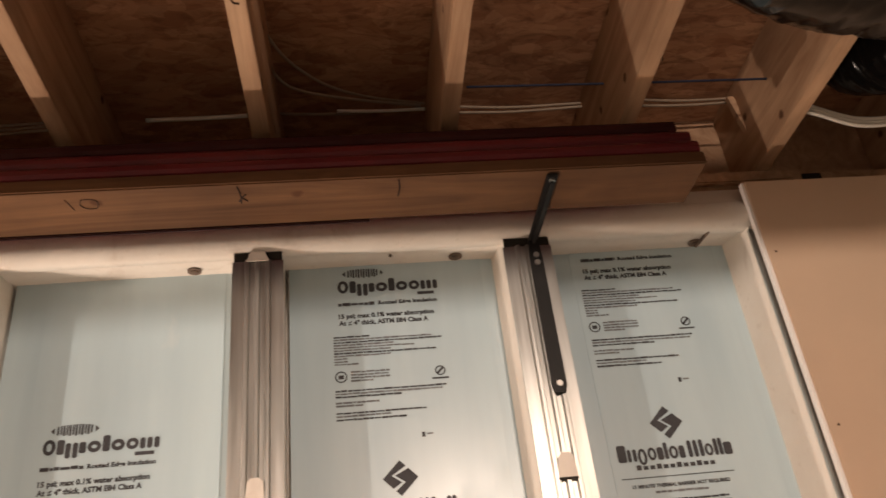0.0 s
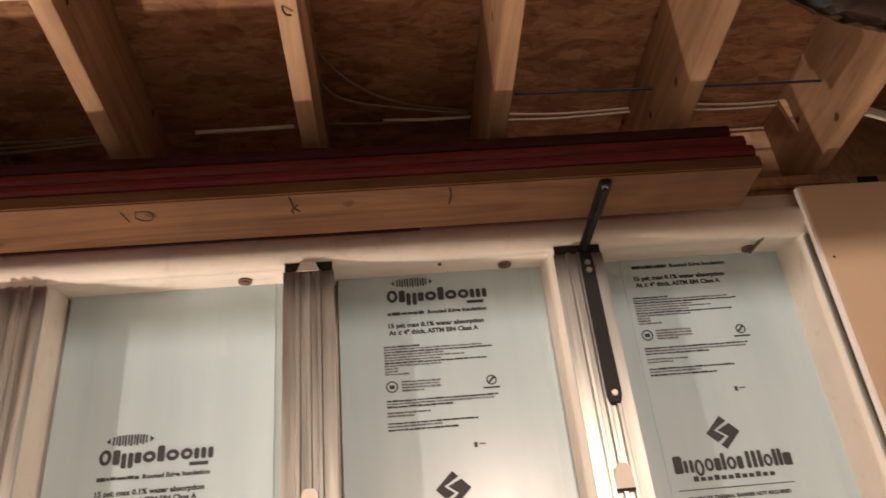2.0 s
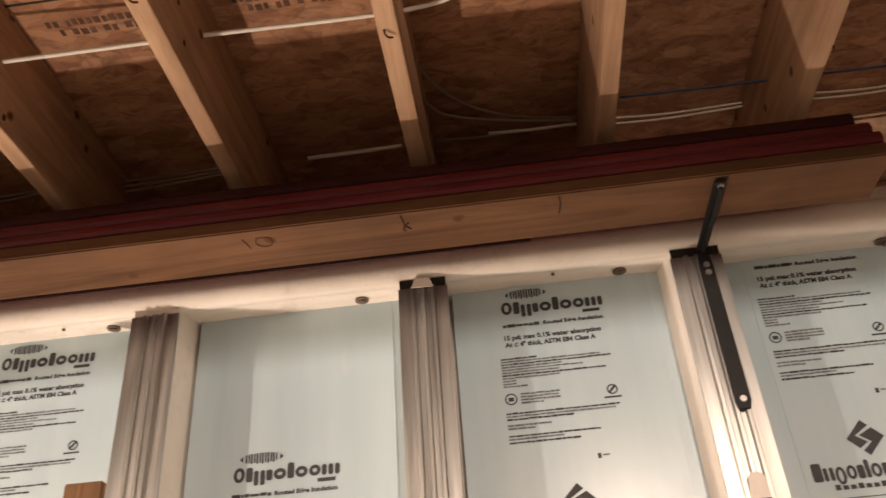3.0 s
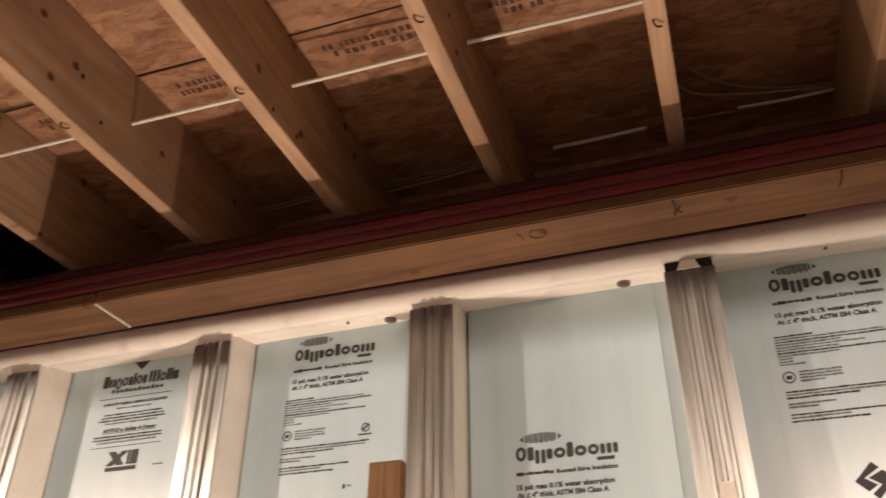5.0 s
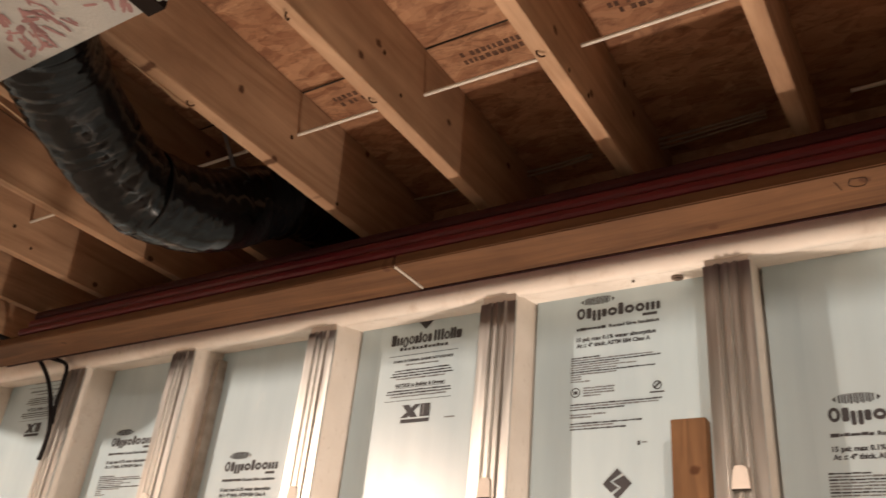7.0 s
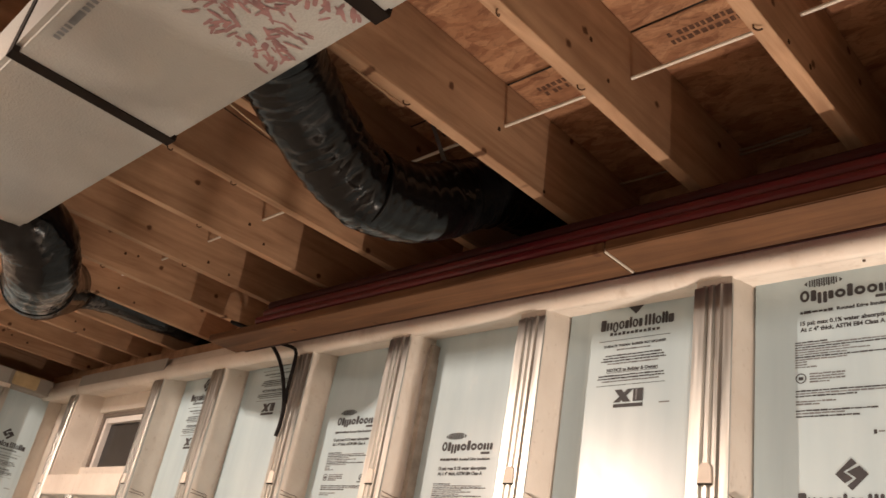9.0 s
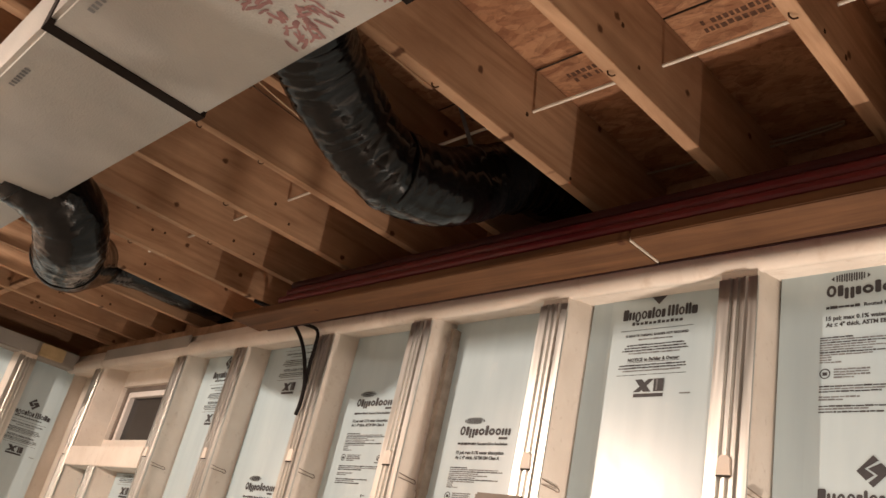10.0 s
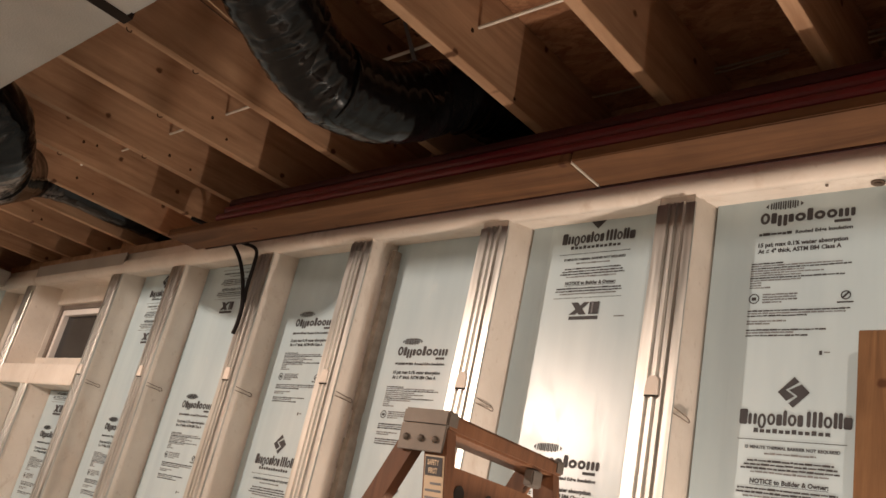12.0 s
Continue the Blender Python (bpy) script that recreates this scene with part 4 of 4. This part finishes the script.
def on_rail(z0, z1, a, b, x0, x1):
    bm = bmesh.new()
    return prism(bm, [(rail_y(z0) + a, z0), (rail_y(z0) + b, z0), (rail_y(z1) + b, z1), (rail_y(z1) + a, z1)], x0, x1)


lab = part("label", on_rail(ZT - 0.078, 1.2, 0.004, 0.046, 0.0045, 0.0058), LABEL, l, "yellowed safety label with a black heading")
part("label_heading", on_rail(ZT - 0.081, ZT - 0.113, 0.007, 0.044, 0.003, 0.0044), INK, lab)
bm = bmesh.new()
letters(bm, "SAFETY", -0.039, ZT - 0.095, 0.009, 0.026, 0)
letters(bm, "FIRST", -0.036, ZT - 0.109, 0.009, 0.02, 0)
for v in bm.verts:
    v.co = Vector((0.0022, -v.co.x + rail_y(v.co.z), v.co.z))
part("label_words", bm, LABEL, lab)
bm = bmesh.new()
for k in range(9):
    z = ZT - 0.124 - 0.012 * k
    w = 0.034 if k % 3 else 0.024
    prism(bm, [(rail_y(z) + 0.008, z), (rail_y(z) + 0.008 + w, z), (rail_y(z - 0.004) + 0.008 + w, z - 0.004), (rail_y(z - 0.004) + 0.008, z - 0.004)], 0.0035, 0.0044)
tagged(part("label_lines", bm, GREY_INK, lab, "faded lines of small print"), kind="stuff")

# ---------- rest of the room ----------
bm = bmesh.new()
box(bm, -6.4, 3.7, -5.3, 0.45, -0.1, 0)
tagged(part("floor", bm, FLOOR), "bare grey concrete basement floor", "floor", kind="structure")
bm = bmesh.new()
box(bm, -6.4, 3.7, -5.4, -5.2, 0, ZS)
tagged(part("wall_south", bm, GREY_WALL), "plain grey concrete wall across the basement", "wall", kind="structure")
bm = bmesh.new()
box(bm, 3.55, 3.75, -5.3, 0.45, 0, ZS)
tagged(part("wall_east", bm, GREY_WALL), "plain grey concrete end wall", "wall", kind="structure")
bm = bmesh.new()
box(bm, -6.4, 3.7, 0.24, 0.44, 2.47, ZS)
tagged(part("wall_top_north", bm, CONCRETE), "outer wall above the sill", "wall", kind="structure")
bm = bmesh.new()
box(bm, -6.4, -6.2, -5.3, 0.44, 2.47, ZS)
tagged(part("rim_joist", bm, JOIST), "wooden rim joist on top of the end wall", "joist", kind="structure")
